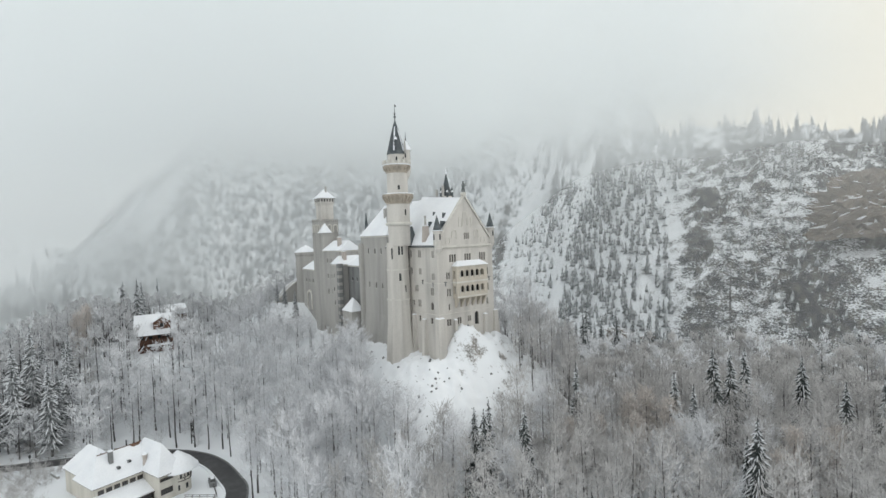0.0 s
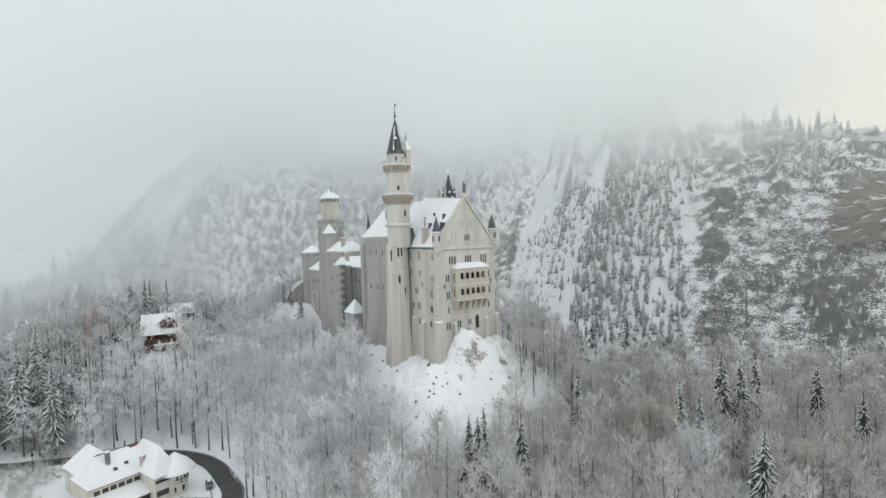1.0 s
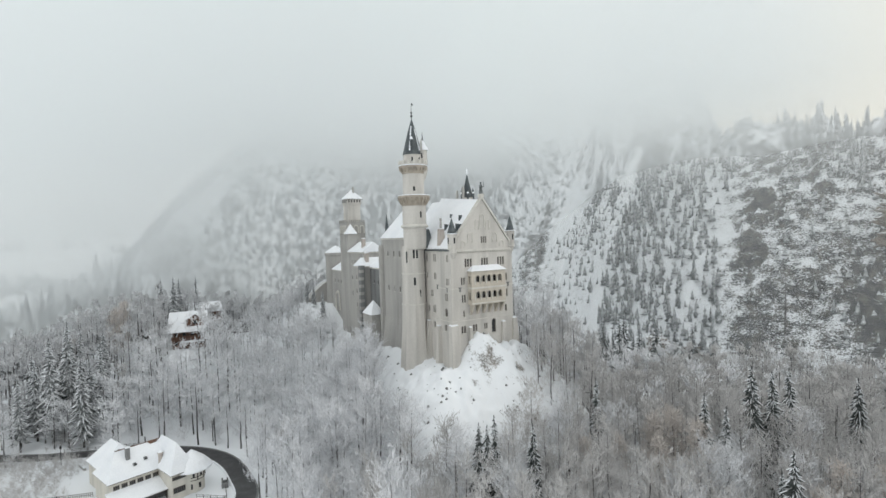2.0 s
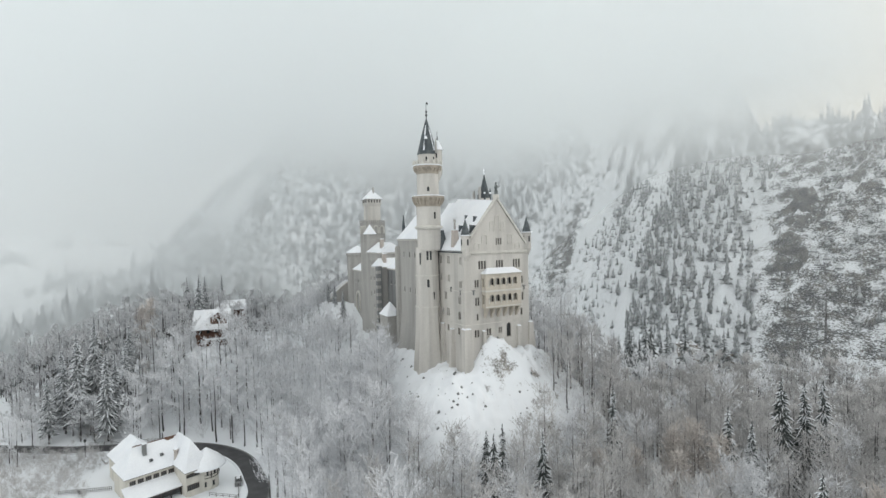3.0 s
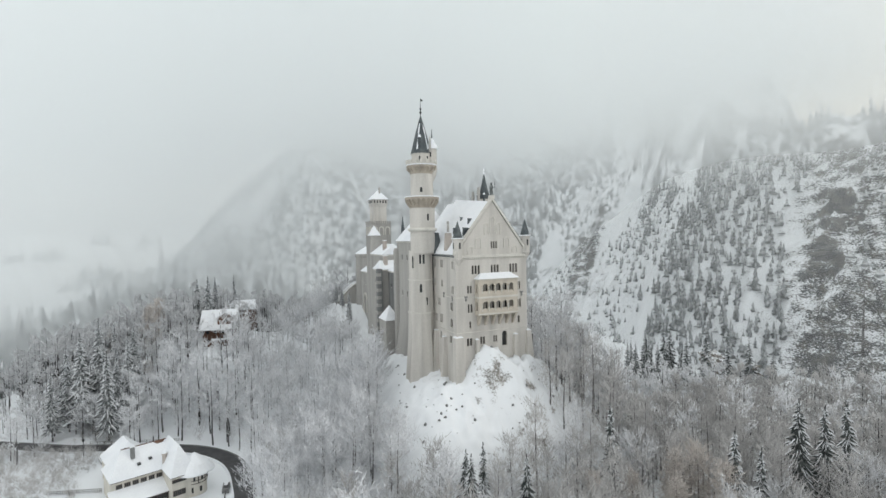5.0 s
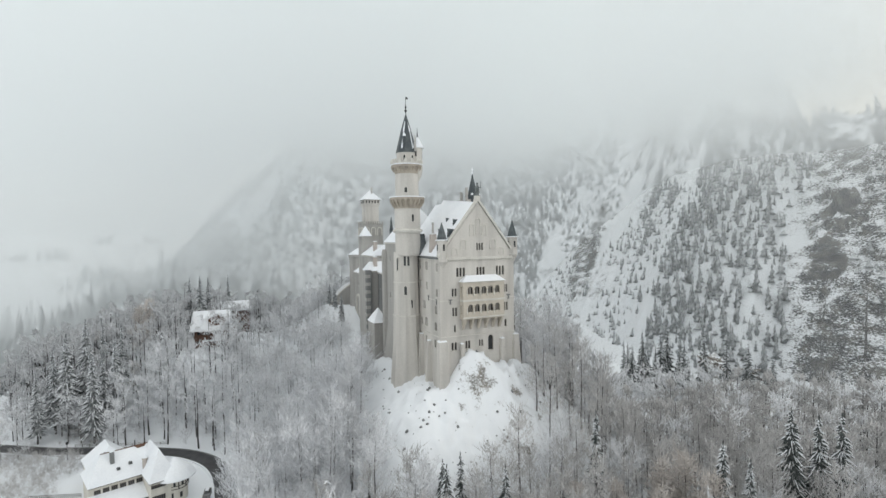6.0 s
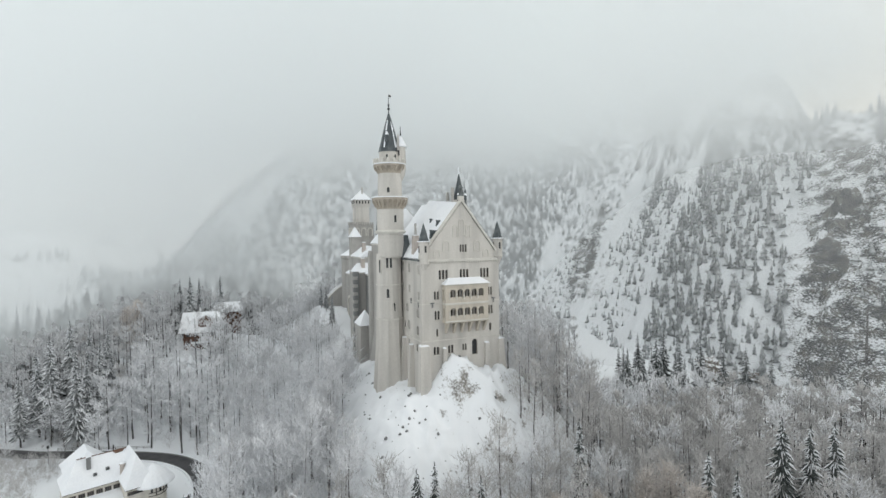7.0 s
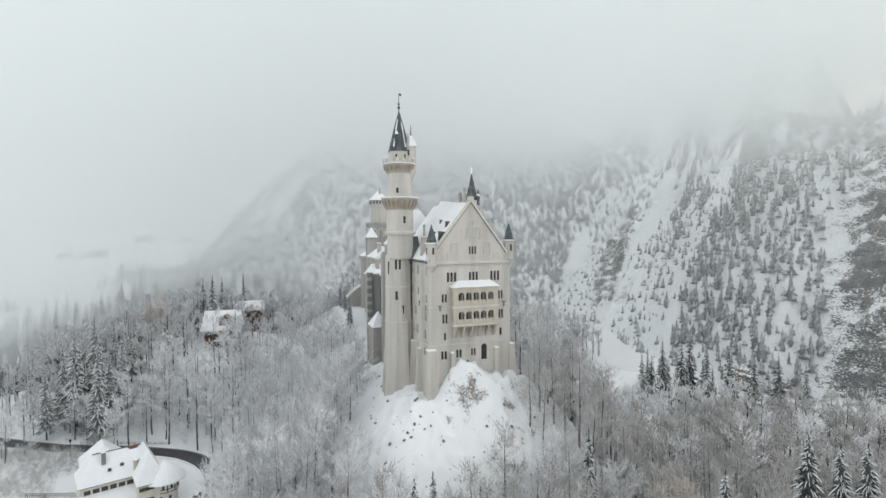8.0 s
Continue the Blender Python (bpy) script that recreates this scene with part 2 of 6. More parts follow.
def window(parent, lay, a, b, w, h, round_top=True, name="window", depth=0.38):
    """A pane deep in its opening, with a mullion frame before it and a sill below it."""
    fr = Shape()
    t = min(0.09, w * 0.13)
    inner = arch(a, b + t, w - 2 * t, h - 2 * t, 6, round_top)
    fr.wall(arch(a, b, w, h, 6, round_top), [inner], 0.08, lambda p, q, c: lay(p, q, depth + c))
    f = part(name, fr, FRAMEWOOD, parent)
    part("pane", Shape().wall(arch(a, b, w, h, 6, round_top), [], 0.03, lambda p, q, c: lay(p, q, depth + 0.1 + c)), PANE, f)
    part("sill", Shape().wall([(a - w / 2 - 0.1, b - 0.18), (a + w / 2 + 0.1, b - 0.18), (a + w / 2 + 0.1, b), (a - w / 2 - 0.1, b)], [], 0.3, lambda p, q, c: lay(p, q, c - 0.12)), TRIMSTONE, f)
    return f


# ---- the lie of the land ----
def value_noise(x, y, seed):
    xi, yi = np.floor(x).astype(np.int64), np.floor(y).astype(np.int64)
    xf, yf = x - xi, y - yi
    xf, yf = xf * xf * xf * (xf * (xf * 6 - 15) + 10), yf * yf * yf * (yf * (yf * 6 - 15) + 10)

    def at(i, j):
        h = (i * 374761393 + j * 668265263 + seed * 974634777) & 0x7FFFFFFF
        h = ((h ^ (h >> 13)) * 1274126177) & 0x7FFFFFFF
        h = ((h ^ (h >> 16)) * 1103515245) & 0x7FFFFFFF
        return (h >> 7) % 65536 / 65535.0

    return (at(xi, yi) * (1 - xf) + at(xi + 1, yi) * xf) * (1 - yf) + (at(xi, yi + 1) * (1 - xf) + at(xi + 1, yi + 1) * xf) * yf


def fbm(x, y, size, octaves=4, seed=1, ridged=False):
    total, amp, norm = 0.0, 1.0, 0.0
    for k in range(octaves):
        a = 0.6 + 0.9 * k
        u, v = (x * math.cos(a) - y * math.sin(a)) / size, (x * math.sin(a) + y * math.cos(a)) / size
        n = value_noise(u + 17.3 * k, v - 9.1 * k, seed + k)
        total = total + amp * ((1 - np.abs(2 * n - 1)) if ridged else n)
        norm += amp
        amp, size = amp * 0.5, size * 0.5
    return total / norm * 2 - 1


FOOT = [(900, 80), (420, 170), (180, 240), (60, 270), (0, 284), (-40, 284), (-65, 279), (-95, 291), (-130, 304), (-176, 342), (-215, 366), (-262, 366), (-310, 305), (-350, 232), (-390, 165), (-432, 128), (-485, 140), (-530, 250), (-590, 420), (-700, 700), (-1000, 1100), (-1500, 4500), (4500, 4500), (4500, 80)]


def inside_distance(x, y, ring):
    """Metres from the ring's edge, positive inside it."""
    best = np.full(np.shape(x), 1e9)
    inside = np.zeros(np.shape(x), bool)
    for (x0, y0), (x1, y1) in zip(ring, ring[1:] + ring[:1]):
        dx, dy = x1 - x0, y1 - y0
        t = np.clip(((x - x0) * dx + (y - y0) * dy) / (dx * dx + dy * dy), 0, 1)
        best = np.minimum(best, np.hypot(x - x0 - t * dx, y - y0 - t * dy))
        if y0 != y1:
            inside ^= ((y0 > y) != (y1 > y)) & (x < x0 + (y - y0) / dy * dx)
    return np.where(inside, best, -best)


def smooth(a, b, x):
    t = np.clip((x - a) / (b - a), 0, 1)
    return t * t * (3 - 2 * t)


TURN_CASTLE = radians(70.4)
CASTLE = Matrix.Translation((-77.0, 110.9, 0)) @ Matrix.Rotation(TURN_CASTLE, 4, "Z")


def castle_uv(x, y):
    c, s = math.cos(TURN_CASTLE), math.sin(TURN_CASTLE)
    return (x + 77.0) * c + (y - 110.9) * s, -(x + 77.0) * s + (y - 110.9) * c


ROAD = [(-275, 0), (-230, 18), (-194, 43.5), (-186, 51), (-177, 60.5), (-166, 71), (-157, 77.5), (-147, 80.8), (-137, 80.8), (-126, 78.0), (-117, 74.5), (-110, 67), (-107, 54), (-107, 30), (-112, 0)]


def near_line(x, y, pts):
    """Metres from the line through pts."""
    best = np.full(np.shape(x), 1e9)
    for (x0, y0), (x1, y1) in zip(pts, pts[1:]):
        dx, dy = x1 - x0, y1 - y0
        t = np.clip(((x - x0) * dx + (y - y0) * dy) / (dx * dx + dy * dy), 0, 1)
        best = np.minimum(best, np.hypot(x - x0 - t * dx, y - y0 - t * dy))
    return best


def crag_share(x, y):
    """How much of the mountainside is broken rock: nearly all in the east, patches elsewhere."""
    patch = fbm(x + 0.1 * y, y * 0.6, 55, 3, 83)
    east = smooth(-62, -38, x + 0.10 * (y - 300))
    return np.clip(east * (0.65 + 0.5 * smooth(-0.3, 0.3, patch)) + (1 - east) * 0.8 * smooth(0.12, 0.4, patch) * (1 - 0.7 * smooth(200, 300, -x)), 0, 1)


def height(x, y):
    """The height of the ground at x, y (arrays)."""
    x, y = np.asarray(x, float), np.asarray(y, float)
    z = -27.0 + 1.6 * fbm(x, y, 45, 3, 5) - 5 * smooth(60, 10, y) * smooth(170, 215, -x)
    z = z + 24 * np.exp(-((x + 222) / 68) ** 2 - ((y - 108) / 52) ** 2) + 7 * np.exp(-((x + 130) / 45) ** 2 - ((y - 92) / 16) ** 2)
    # the castle's ridge
    u, v = castle_uv(x, y)
    du = np.maximum(np.maximum(-1.0 - u, u - 24), 0)
    dv = np.maximum(np.maximum(0.5 - v, v - 135), 0)
    d = np.hypot(du, dv) + 1.5 * fbm(x, y, 12, 3, 8)
    top = 1.0 - 4.0 * smooth(30, 55, v) + 9.0 * smooth(96, 124, v)
    z = z + np.maximum(0, (top - z)) * (1 - smooth(-1, 34, d))
    # the hollow towards the lake plain
    z = z - 16 * smooth(255, 380, -x) * (1 - smooth(20, 110, y)) + 20 * smooth(330, 430, -x) * smooth(50, 150, y) * smooth(570, 470, -x)
    z = z + (-8.6 - z) * (1 - smooth(9, 22, np.hypot(x + 215, y - 103)))
    # the level ground round the inn and along the road
    flat = np.maximum(1 - smooth(3.8, 30, near_line(x, y, ROAD)), 1 - smooth(26, 50, np.hypot(x + 146, y - 52)))
    z = z + (-28.3 - z) * flat
    # the plain, rising to far snowy hills
    z = z + 34 * smooth(470, 900, -x) + 0.11 * np.clip(-x - 860, 0, 1500)
    z = z + 62 * np.exp(-(near_line(x, y, [(-470, 300), (-560, 230), (-620, 170)]) / 55) ** 2) * smooth(650, 520, -x)
    # the mountain: scree at its foot, steep above
    d = inside_distance(x, y, FOOT) + 9 * fbm(x, y, 60, 3, 21)
    up = np.maximum(d, 0)
    steep = 1.25 + 0.7 * smooth(-230, -85, x) + 0.25 * smooth(280, 350, -x) - 0.4 * smooth(600, 700, -x)
    crest = 300 - 165 * smooth(-170, 60, x) + 60 * smooth(260, 400, -x)
    rise = steep * (up - (12 - 10 * smooth(-60, -30, x)) * (1 - np.exp(-up / 25)))
    rise = crest * (1 - np.exp(-rise / crest * 1.12)) + 0.10 * np.clip(d - 120, 0, 70) - 0.35 * np.clip(d - 190, 0, 700) - 1.0 * smooth(-190, -70, x) * np.clip(d - 92, 0, 170)
    rise = rise + 0.65 * np.clip(d - 72, 0, 120) * smooth(-310, -250, x) * smooth(-120, -175, x)
    rough = smooth(-2, 22, d)
    # gullies and spurs down the fall line, and broken crags towards the east
    across = x + 0.12 * y
    spur = 6.5 * fbm(across, y * 0.3, 30, 3, 31, True) + 2.2 * fbm(across, y * 0.4, 9, 3, 33)
    crag = crag_share(x, y)
    z = z + rise + rough * (spur + (0.6 + 9.0 * crag) * fbm(x, y, 19, 4, 47, True) + (0.3 + 3.2 * crag) * fbm(x, y, 6.5, 3, 49, True))
    # ledges of the strata
    warp = z + 0.16 * x + 13.0 * fbm(x, y, 26, 4, 57)
    for step, share in ((7.5, 0.75), (3.4, 0.5)):
        z = z + rough * crag * share * step / (2 * math.pi) * np.sin(2 * math.pi * warp / step)
    return z


def sheet(name, xs, ys, zs, stuff, flat=True):
    """A mesh over a grid of places."""
    nx, ny = len(xs), len(ys)
    gx, gy = np.meshgrid(xs, ys, indexing="ij")
    me = bpy.data.meshes.new(name)
    me.vertices.add(nx * ny)
    me.vertices.foreach_set("co", np.stack([gx, gy, zs], -1).reshape(-1).astype(np.float32))
    i = (np.arange(nx - 1)[:, None] * ny + np.arange(ny - 1)[None, :]).reshape(-1)
    quads = np.stack([i, i + ny, i + ny + 1, i + 1], -1)
    me.loops.add(quads.size)
    me.loops.foreach_set("vertex_index", quads.reshape(-1).astype(np.int32))
    me.polygons.add(len(quads))
    me.polygons.foreach_set("loop_start", (np.arange(len(quads)) * 4).astype(np.int32))
    if not flat:
        me.polygons.foreach_set("use_smooth", np.ones(len(quads), bool))
    me.materials.append(stuff)
    me.update()
    me.validate()
    return new(name, me)


def spread(near0, near1, step, far):
    """Even steps from near0 to near1, then ever longer ones out to far on both sides."""
    mid = list(np.arange(near0, near1 + step, step))
    out, k = [], step
    while (out[-1] if out else 0) < far:
        k *= 1.22
        out.append((out[-1] if out else 0) + k)
    return np.array([near0 - o for o in out[::-1]] + mid + [mid[-1] + o for o in out])


gx, gy = spread(-440, 70, 1.4, 3600), spread(30, 450, 1.25, 3600)
mx, my = np.meshgrid(gx, gy, indexing="ij")
ground = sheet("ground", gx, gy, height(mx, my), GROUND)
ground.data.attributes.new("rockiness", "FLOAT", "POINT").data.foreach_set("value", (crag_share(mx, my) * smooth(-8, 4, inside_distance(mx, my, FOOT))).reshape(-1).astype(np.float32))
tagged(ground, "snow-covered forest floor rising to a craggy mountainside", "ground", kind="structure")


# the rock under the castle, finer than the ground it rises from
def rock_height(x, y):
    u, v = castle_uv(x, y)
    z = height(x, y)
    knoll = 7.6 * np.exp(-((u - 7.6) / 5.2) ** 2 - ((v + 1.0) / 5.0) ** 2) + 4.5 * np.exp(-((u - 14) / 8.0) ** 2 - ((v + 7) / 8.0) ** 2) + 3.0 * np.exp(-((u - 19) / 4.0) ** 2 - ((v + 1.5) / 4.0) ** 2)
    wild = 0.5 + 0.9 * smooth(8, 20, u) * smooth(6, -2, v) + 0.5 * np.exp(-(np.minimum(np.abs(u), np.abs(v)) / 5.0) ** 2)
    rough = wild * (0.9 * fbm(x, y, 7, 2, 61) + 1.2 * fbm(x, y, 2.6, 3, 67, True))
    edge = smooth(0, 9, u + 22) * smooth(0, 10, 40 - u) * smooth(0, 9, v + 32) * smooth(0, 9, 62 - v)
    return z - 1.2 * (1 - edge) + edge * (0.9 + knoll + rough)


bx, by = np.arange(-145, -28, 0.55), np.arange(70, 165, 0.55)
mx, my = np.meshgrid(bx, by, indexing="ij")
tagged(sheet("castle_rock", bx, by, rock_height(mx, my), ROCK), "steep snowy limestone crag under the castle walls", "rock", kind="structure")


def ground_at(x, y):
    return float(height(np.array([x]), np.array([y]))[0])


# ---- the castle: u along the west front, v back along the ridge ----
def front(v):
    return lambda a, b, c: (a, v + c, b)


def north(u):
    return lambda a, b, c: (u + c, a, b)


def roof_slab(shape, a, b, c, d, thick):
    """A sloping slab over the corners a, b, c, d, thick downwards."""
    pts = [Vector(p) for p in (a, b, c, d)]
    n = (pts[1] - pts[0]).cross(pts[2] - pts[0]).normalized()
    n = n if n.z > 0 else -n
    return shape.add(pts + [p - n * thick for p in pts], [(0, 1, 2, 3), (7, 6, 5, 4), (0, 4, 5, 1), (1, 5, 6, 2), (2, 6, 7, 3), (3, 7, 4, 0)])


def hip_roof(parent, u0, u1, v0, v1, z0, z1, over=0.4, ridge=0.0, name="roof", label=""):
    """A snow-laden hipped roof; ridge: the share of the length along which the ridge runs."""
    u0, u1, v0, v1 = u0 - over, u1 + over, v0 - over, v1 + over
    um, vm = (u0 + u1) / 2, (v0 + v1) / 2
    hu, hv = ((u1 - u0) / 2 * ridge, 0.02) if (u1 - u0) > (v1 - v0) else (0.02, (v1 - v0) / 2 * ridge)
    hu, hv = max(hu, 0.02), max(hv, 0.02)
    ring, top = [(u0, v0), (u1, v0), (u1, v1), (u0, v1)], [(um - hu, vm - hv), (um + hu, vm - hv), (um + hu, vm + hv), (um - hu, vm + hv)]
    r = part(name, Shape().prism(ring, z0, z1, top), SLATE, parent, label)
    k = -0.02
    part("snow_cover", Shape().prism([(u0 + k, v0 + k), (u1 - k, v0 + k), (u1 - k, v1 - k), (u0 + k, v1 - k)], z0 + 0.06, z1 + 0.25, top), SNOW, r, "smooth snow cover")
    return r


def holed_wall(name, parent, outline, openings, lay, stuff, thick=0.7, label=""):
    """A wall with its windows. openings: (a, b, w, h, round_top)."""
    part(name, Shape().wall(outline, [arch(a, b, w, h, 6, r) for a, b, w, h, r in openings], thick, lay), stuff, parent, label)
    for a, b, w, h, r in openings:
        window(parent, lay, a, b, w, h, r)


def lights(a0, a1, z0, z1, n, gap=0.22):
    """n narrow arched openings side by side between a0 and a1."""
    w = (a1 - a0 - gap * (n - 1)) / n
    return [(a0 + w / 2 + i * (w + gap), z0, w, z1 - z0, True) for i in range(n)]


def build_palace():
    p = thing("castle_palace", "tall cream limestone castle hall with snowy gabled roof", "castle", CASTLE)
    # west front
    holes = lights(9.7, 11.5, 34.4, 36.2, 3) + lights(4.3, 6.6, 28.2, 30.4, 3) + lights(9.65, 11.9, 28.2, 30.4, 3) + lights(15.0, 17.3, 28.2, 30.5, 3)
    holes += lights(3.05, 4.3, 23.6, 25.5, 2) + lights(3.15, 4.4, 18.9, 21.0, 2) + lights(3.5, 4.0, 15.1, 16.8, 1) + lights(2.8, 4.2, 10.8, 12.7, 2)
    holes += lights(17.0, 18.1, 23.9, 25.9, 2) + lights(17.05, 18.2, 19.4, 21.5, 2) + lights(17.25, 17.85, 15.4, 17.2, 1)
    holes += lights(6.45, 7.75, 10.9, 12.8, 2) + lights(10.1, 11.2, 11.2, 12.8, 2) + lights(12.6, 14.05, 10.0, 13.7, 1)
    holes += [(u, z, 1.3, 2.5, True) for z in (19.0, 23.3) for u in (7.0, 8.8, 10.6, 12.4, 14.2)]
    holed_wall("front_wall", p, [(0, -8), (20, -8), (20, 33), (10.2, 46), (0, 33)], holes, front(0), LIMESTONE)
    # north wall
    side = [(12.7, 29.7, 0.9, 2.0, True)] + lights(7.6, 9.0, 29.7, 31.8, 2) + lights(0.9 + 0.3, 2.3, 29.6, 31.6, 2)
    side += [(12.6, 25.0, 0.8, 1.8, True)] + lights(7.6, 8.8, 24.9, 26.6, 2) + lights(1.3, 2.5, 23.6, 25.4, 2)
    side += lights(9.4, 10.9, 20.0, 21.9, 2) + lights(1.8, 3.2, 19.4, 21.4, 2) + [(12.0, 15.8, 0.9, 1.7, True)] + lights(8.2, 9.7, 15.7, 17.8, 2)
    side += lights(2.2, 3.4, 15.3, 17.4, 1) + [(9.1, 11.6, 0.9, 1.6, False), (3.3, 11.4, 1.0, 1.6, False)]
    holed_wall("north_wall", p, [(0.75, -8), (26, -8), (26, 33), (0.75, 33)], side, north(0), LIMESTONE)
    part("south_wall", Shape().box(19.3, 20, 0.75, 26, -8, 33), LIMESTONE, p)
    part("rear_wall", Shape().wall([(0.75, -8), (19.25, -8), (19.25, 33), (10, 45.4), (0.75, 33)], [], 0.7, front(25.2)), LIMESTONE, p)
    # roof
    for lo, name in ((-0.5, "north_roof_slope"), (20.5, "south_roof_slope")):
        k = 0.12 if lo < 0 else -0.12
        sl = part(name, roof_slab(Shape(), (lo, 0.5, 32.6), (lo, 20.5, 32.6), (10.2, 20.5, 47.5), (10.2, 0.5, 45.75), 0.25), SLATE, p)
        part("snow_cover", roof_slab(Shape(), (lo + k, 0.62, 33.15), (lo + k, 20.6, 33.15), (10.2, 20.6, 47.85), (10.2, 0.62, 46.05), 0.28), SNOW, sl, "smooth snow cover")
        sl = part("rear_" + name, roof_slab(Shape(), (lo, 20.5, 32.3), (lo, 26.5, 32.3), (10.2, 26.5, 46.6), (10.2, 20.5, 46.6), 0.25), SLATE, p)
        part("snow_cover", roof_slab(Shape(), (lo + k, 20.62, 32.85), (lo + k, 26.4, 32.85), (10.2, 26.4, 46.9), (10.2, 20.62, 46.9), 0.28), SNOW, sl, "smooth snow cover")
    # gable copings and cornices
    for u0, u1 in ((-0.35, 10.2), (20.35, 10.2)):
        c = Shape()
        c.add([(u0, -0.3, 32.9), (u0, 0.75, 32.9), (u1, 0.75, 46.3), (u1, -0.3, 46.3), (u0, -0.3, 33.6), (u0, 0.75, 33.6), (u1, 0.75, 47.0), (u1, -0.3, 47.0)],
              [(0, 1, 2, 3), (4, 5, 6, 7), (0, 1, 5, 4), (1, 2, 6, 5), (2, 3, 7, 6), (3, 0, 4, 7)])
        part("gable_coping", c, TRIMSTONE, p)
    part("cornice", Shape().box(-0.2, 20.2, -0.32, -0.003, 32.3, 32.85), TRIMSTONE, p)
    part("cornice", Shape().box(-0.32, -0.003, 0.75, 14.5, 32.35, 32.9), TRIMSTONE, p)
    for k in range(33):
        part("corbel", Shape().prism([(0.5 + k * 0.59, -0.22), (0.75 + k * 0.59, -0.22), (0.75 + k * 0.59, -0.003), (0.5 + k * 0.59, -0.003)], 31.85, 32.3), TRIMSTONE, p)
    for z in (22.55, 14.0):
        part("string_course", Shape().box(0.0, 20.1, -0.14, -0.003, z, z + 0.22), TRIMSTONE, p)
        part("string_course", Shape().box(-0.14, -0.003, 0.0, 10.2, z, z + 0.22), TRIMSTONE, p)
    # blind arches in the gable
    for a, b, w, h in ((10.2, 38.4, 1.1, 3.6), (8.5, 37.9, 0.9, 2.6), (11.9, 37.9, 0.9, 2.6), (6.2, 34.6, 1.3, 2.4), (14.2, 34.6, 1.3, 2.4), (3.9, 33.4, 1.2, 1.5), (16.5, 33.4, 1.2, 1.5)):
        part("blind_arch", Shape().wall(arch(a, b, w + 0.4, h + 0.2), [arch(a, b + 0.01, w, h)], 0.16, front(-0.163)), TRIMSTONE, p)
    # piers and buttresses with snow on their caps
    for u0, u1, v0, v1, z1, spread_ in ((-0.6, 1.5, -0.7, 0.9, 13.1, 0.7), (4.95, 5.8, -0.75, -0.003, 12.2, 0.3), (15.75, 16.8, -0.9, -0.003, 12.6, 0.4), (19.6, 20.9, -0.6, 2.0, 13.2, 1.3)):
        b = part("buttress", Shape().prism([(u0 - spread_ * 0.5, v0 - spread_), (u1 + spread_, v0 - spread_), (u1 + spread_, v1), (u0 - spread_ * 0.5, v1)], -8, z1, [(u0, v0), (u1, v0), (u1, v1), (u0, v1)]), LIMESTONE, p)
        part("snow_cap", Shape().prism([(u0, v0), (u1, v0), (u1, v1), (u0, v1)], z1, z1 + 0.3, [(u0 + 0.2, v0 + 0.2), (u1 - 0.2, v0 + 0.2), (u1 - 0.2, v1), (u0 + 0.2, v1)]), SNOW, b)
    for v0, z1 in ((5.5, 12.4), (10.8, 13.2)):
        b = part("buttress", Shape().prism([(-2.0, v0), (-0.003, v0), (-0.003, v0 + 1.3), (-2.0, v0 + 1.3)], -8, z1, [(-0.9, v0 + 0.15), (-0.003, v0 + 0.15), (-0.003, v0 + 1.15), (-0.9, v0 + 1.15)]), LIMESTONE, p)
        part("snow_cap", Shape().box(-0.9, -0.01, v0 + 0.15, v0 + 1.15, z1, z1 + 0.22), SNOW, b)
    # loggia: two storeys of arches on corbels
    lg = part("loggia", Shape().box(5.1, 16.1, -2.0, -0.003, 18.2, 18.75), LOGGIA, p, "two-storey yellow sandstone loggia")
    arches = [arch(u, z, 1.35, 2.35, 8) for z in (19.35, 23.6) for u in (7.0, 8.8, 10.6, 12.4, 14.2)]
    part("arcade", Shape().wall([(5.15, 18.75), (16.05, 18.75), (16.05, 26.9), (5.15, 26.9)], arches, 0.4, front(-1.98)), LOGGIA, lg)
    for u0 in (5.15, 15.65):
        part("end_arcade", Shape().wall([(-1.55, 18.75), (-0.01, 18.75), (-0.01, 26.9), (-1.55, 26.9)], [arch(-0.8, z, 0.85, 2.3, 8) for z in (19.35, 23.6)], 0.4, north(u0)), LOGGIA, lg)
    part("floor_slab", Shape().box(5.0, 16.2, -2.12, -0.003, 22.4, 22.85), TRIMSTONE, lg)
    part("ledge", Shape().box(4.95, 16.25, -2.2, -0.003, 26.9, 27.1), TRIMSTONE, lg)
    part("ledge", Shape().box(4.95, 16.25, -2.2, -2.01, 18.45, 18.75), TRIMSTONE, lg)
    for u in (7.0, 8.8, 10.6, 12.4, 14.2):
        for z in (19.35, 23.6):
            part("column", Shape().lathe(u - 0.9, -2.05, [(0.16, z), (0.12, z + 0.2), (0.11, z + 1.4), (0.19, z + 1.6)], 8), TRIMSTONE, lg)
            part("balustrade", Shape().box(u - 0.66, u + 0.66, -1.9, -1.75, z, z + 0.55), LOGGIA, lg)
    part("loggia_roof", Shape().prism([(4.8, -2.35), (16.4, -2.35), (16.4, -0.003), (4.8, -0.003)], 27.1, 28.45, [(6.6, -0.5), (14.8, -0.5), (14.8, -0.003), (6.6, -0.003)]), SNOW, lg, "snow-covered lean-to roof")
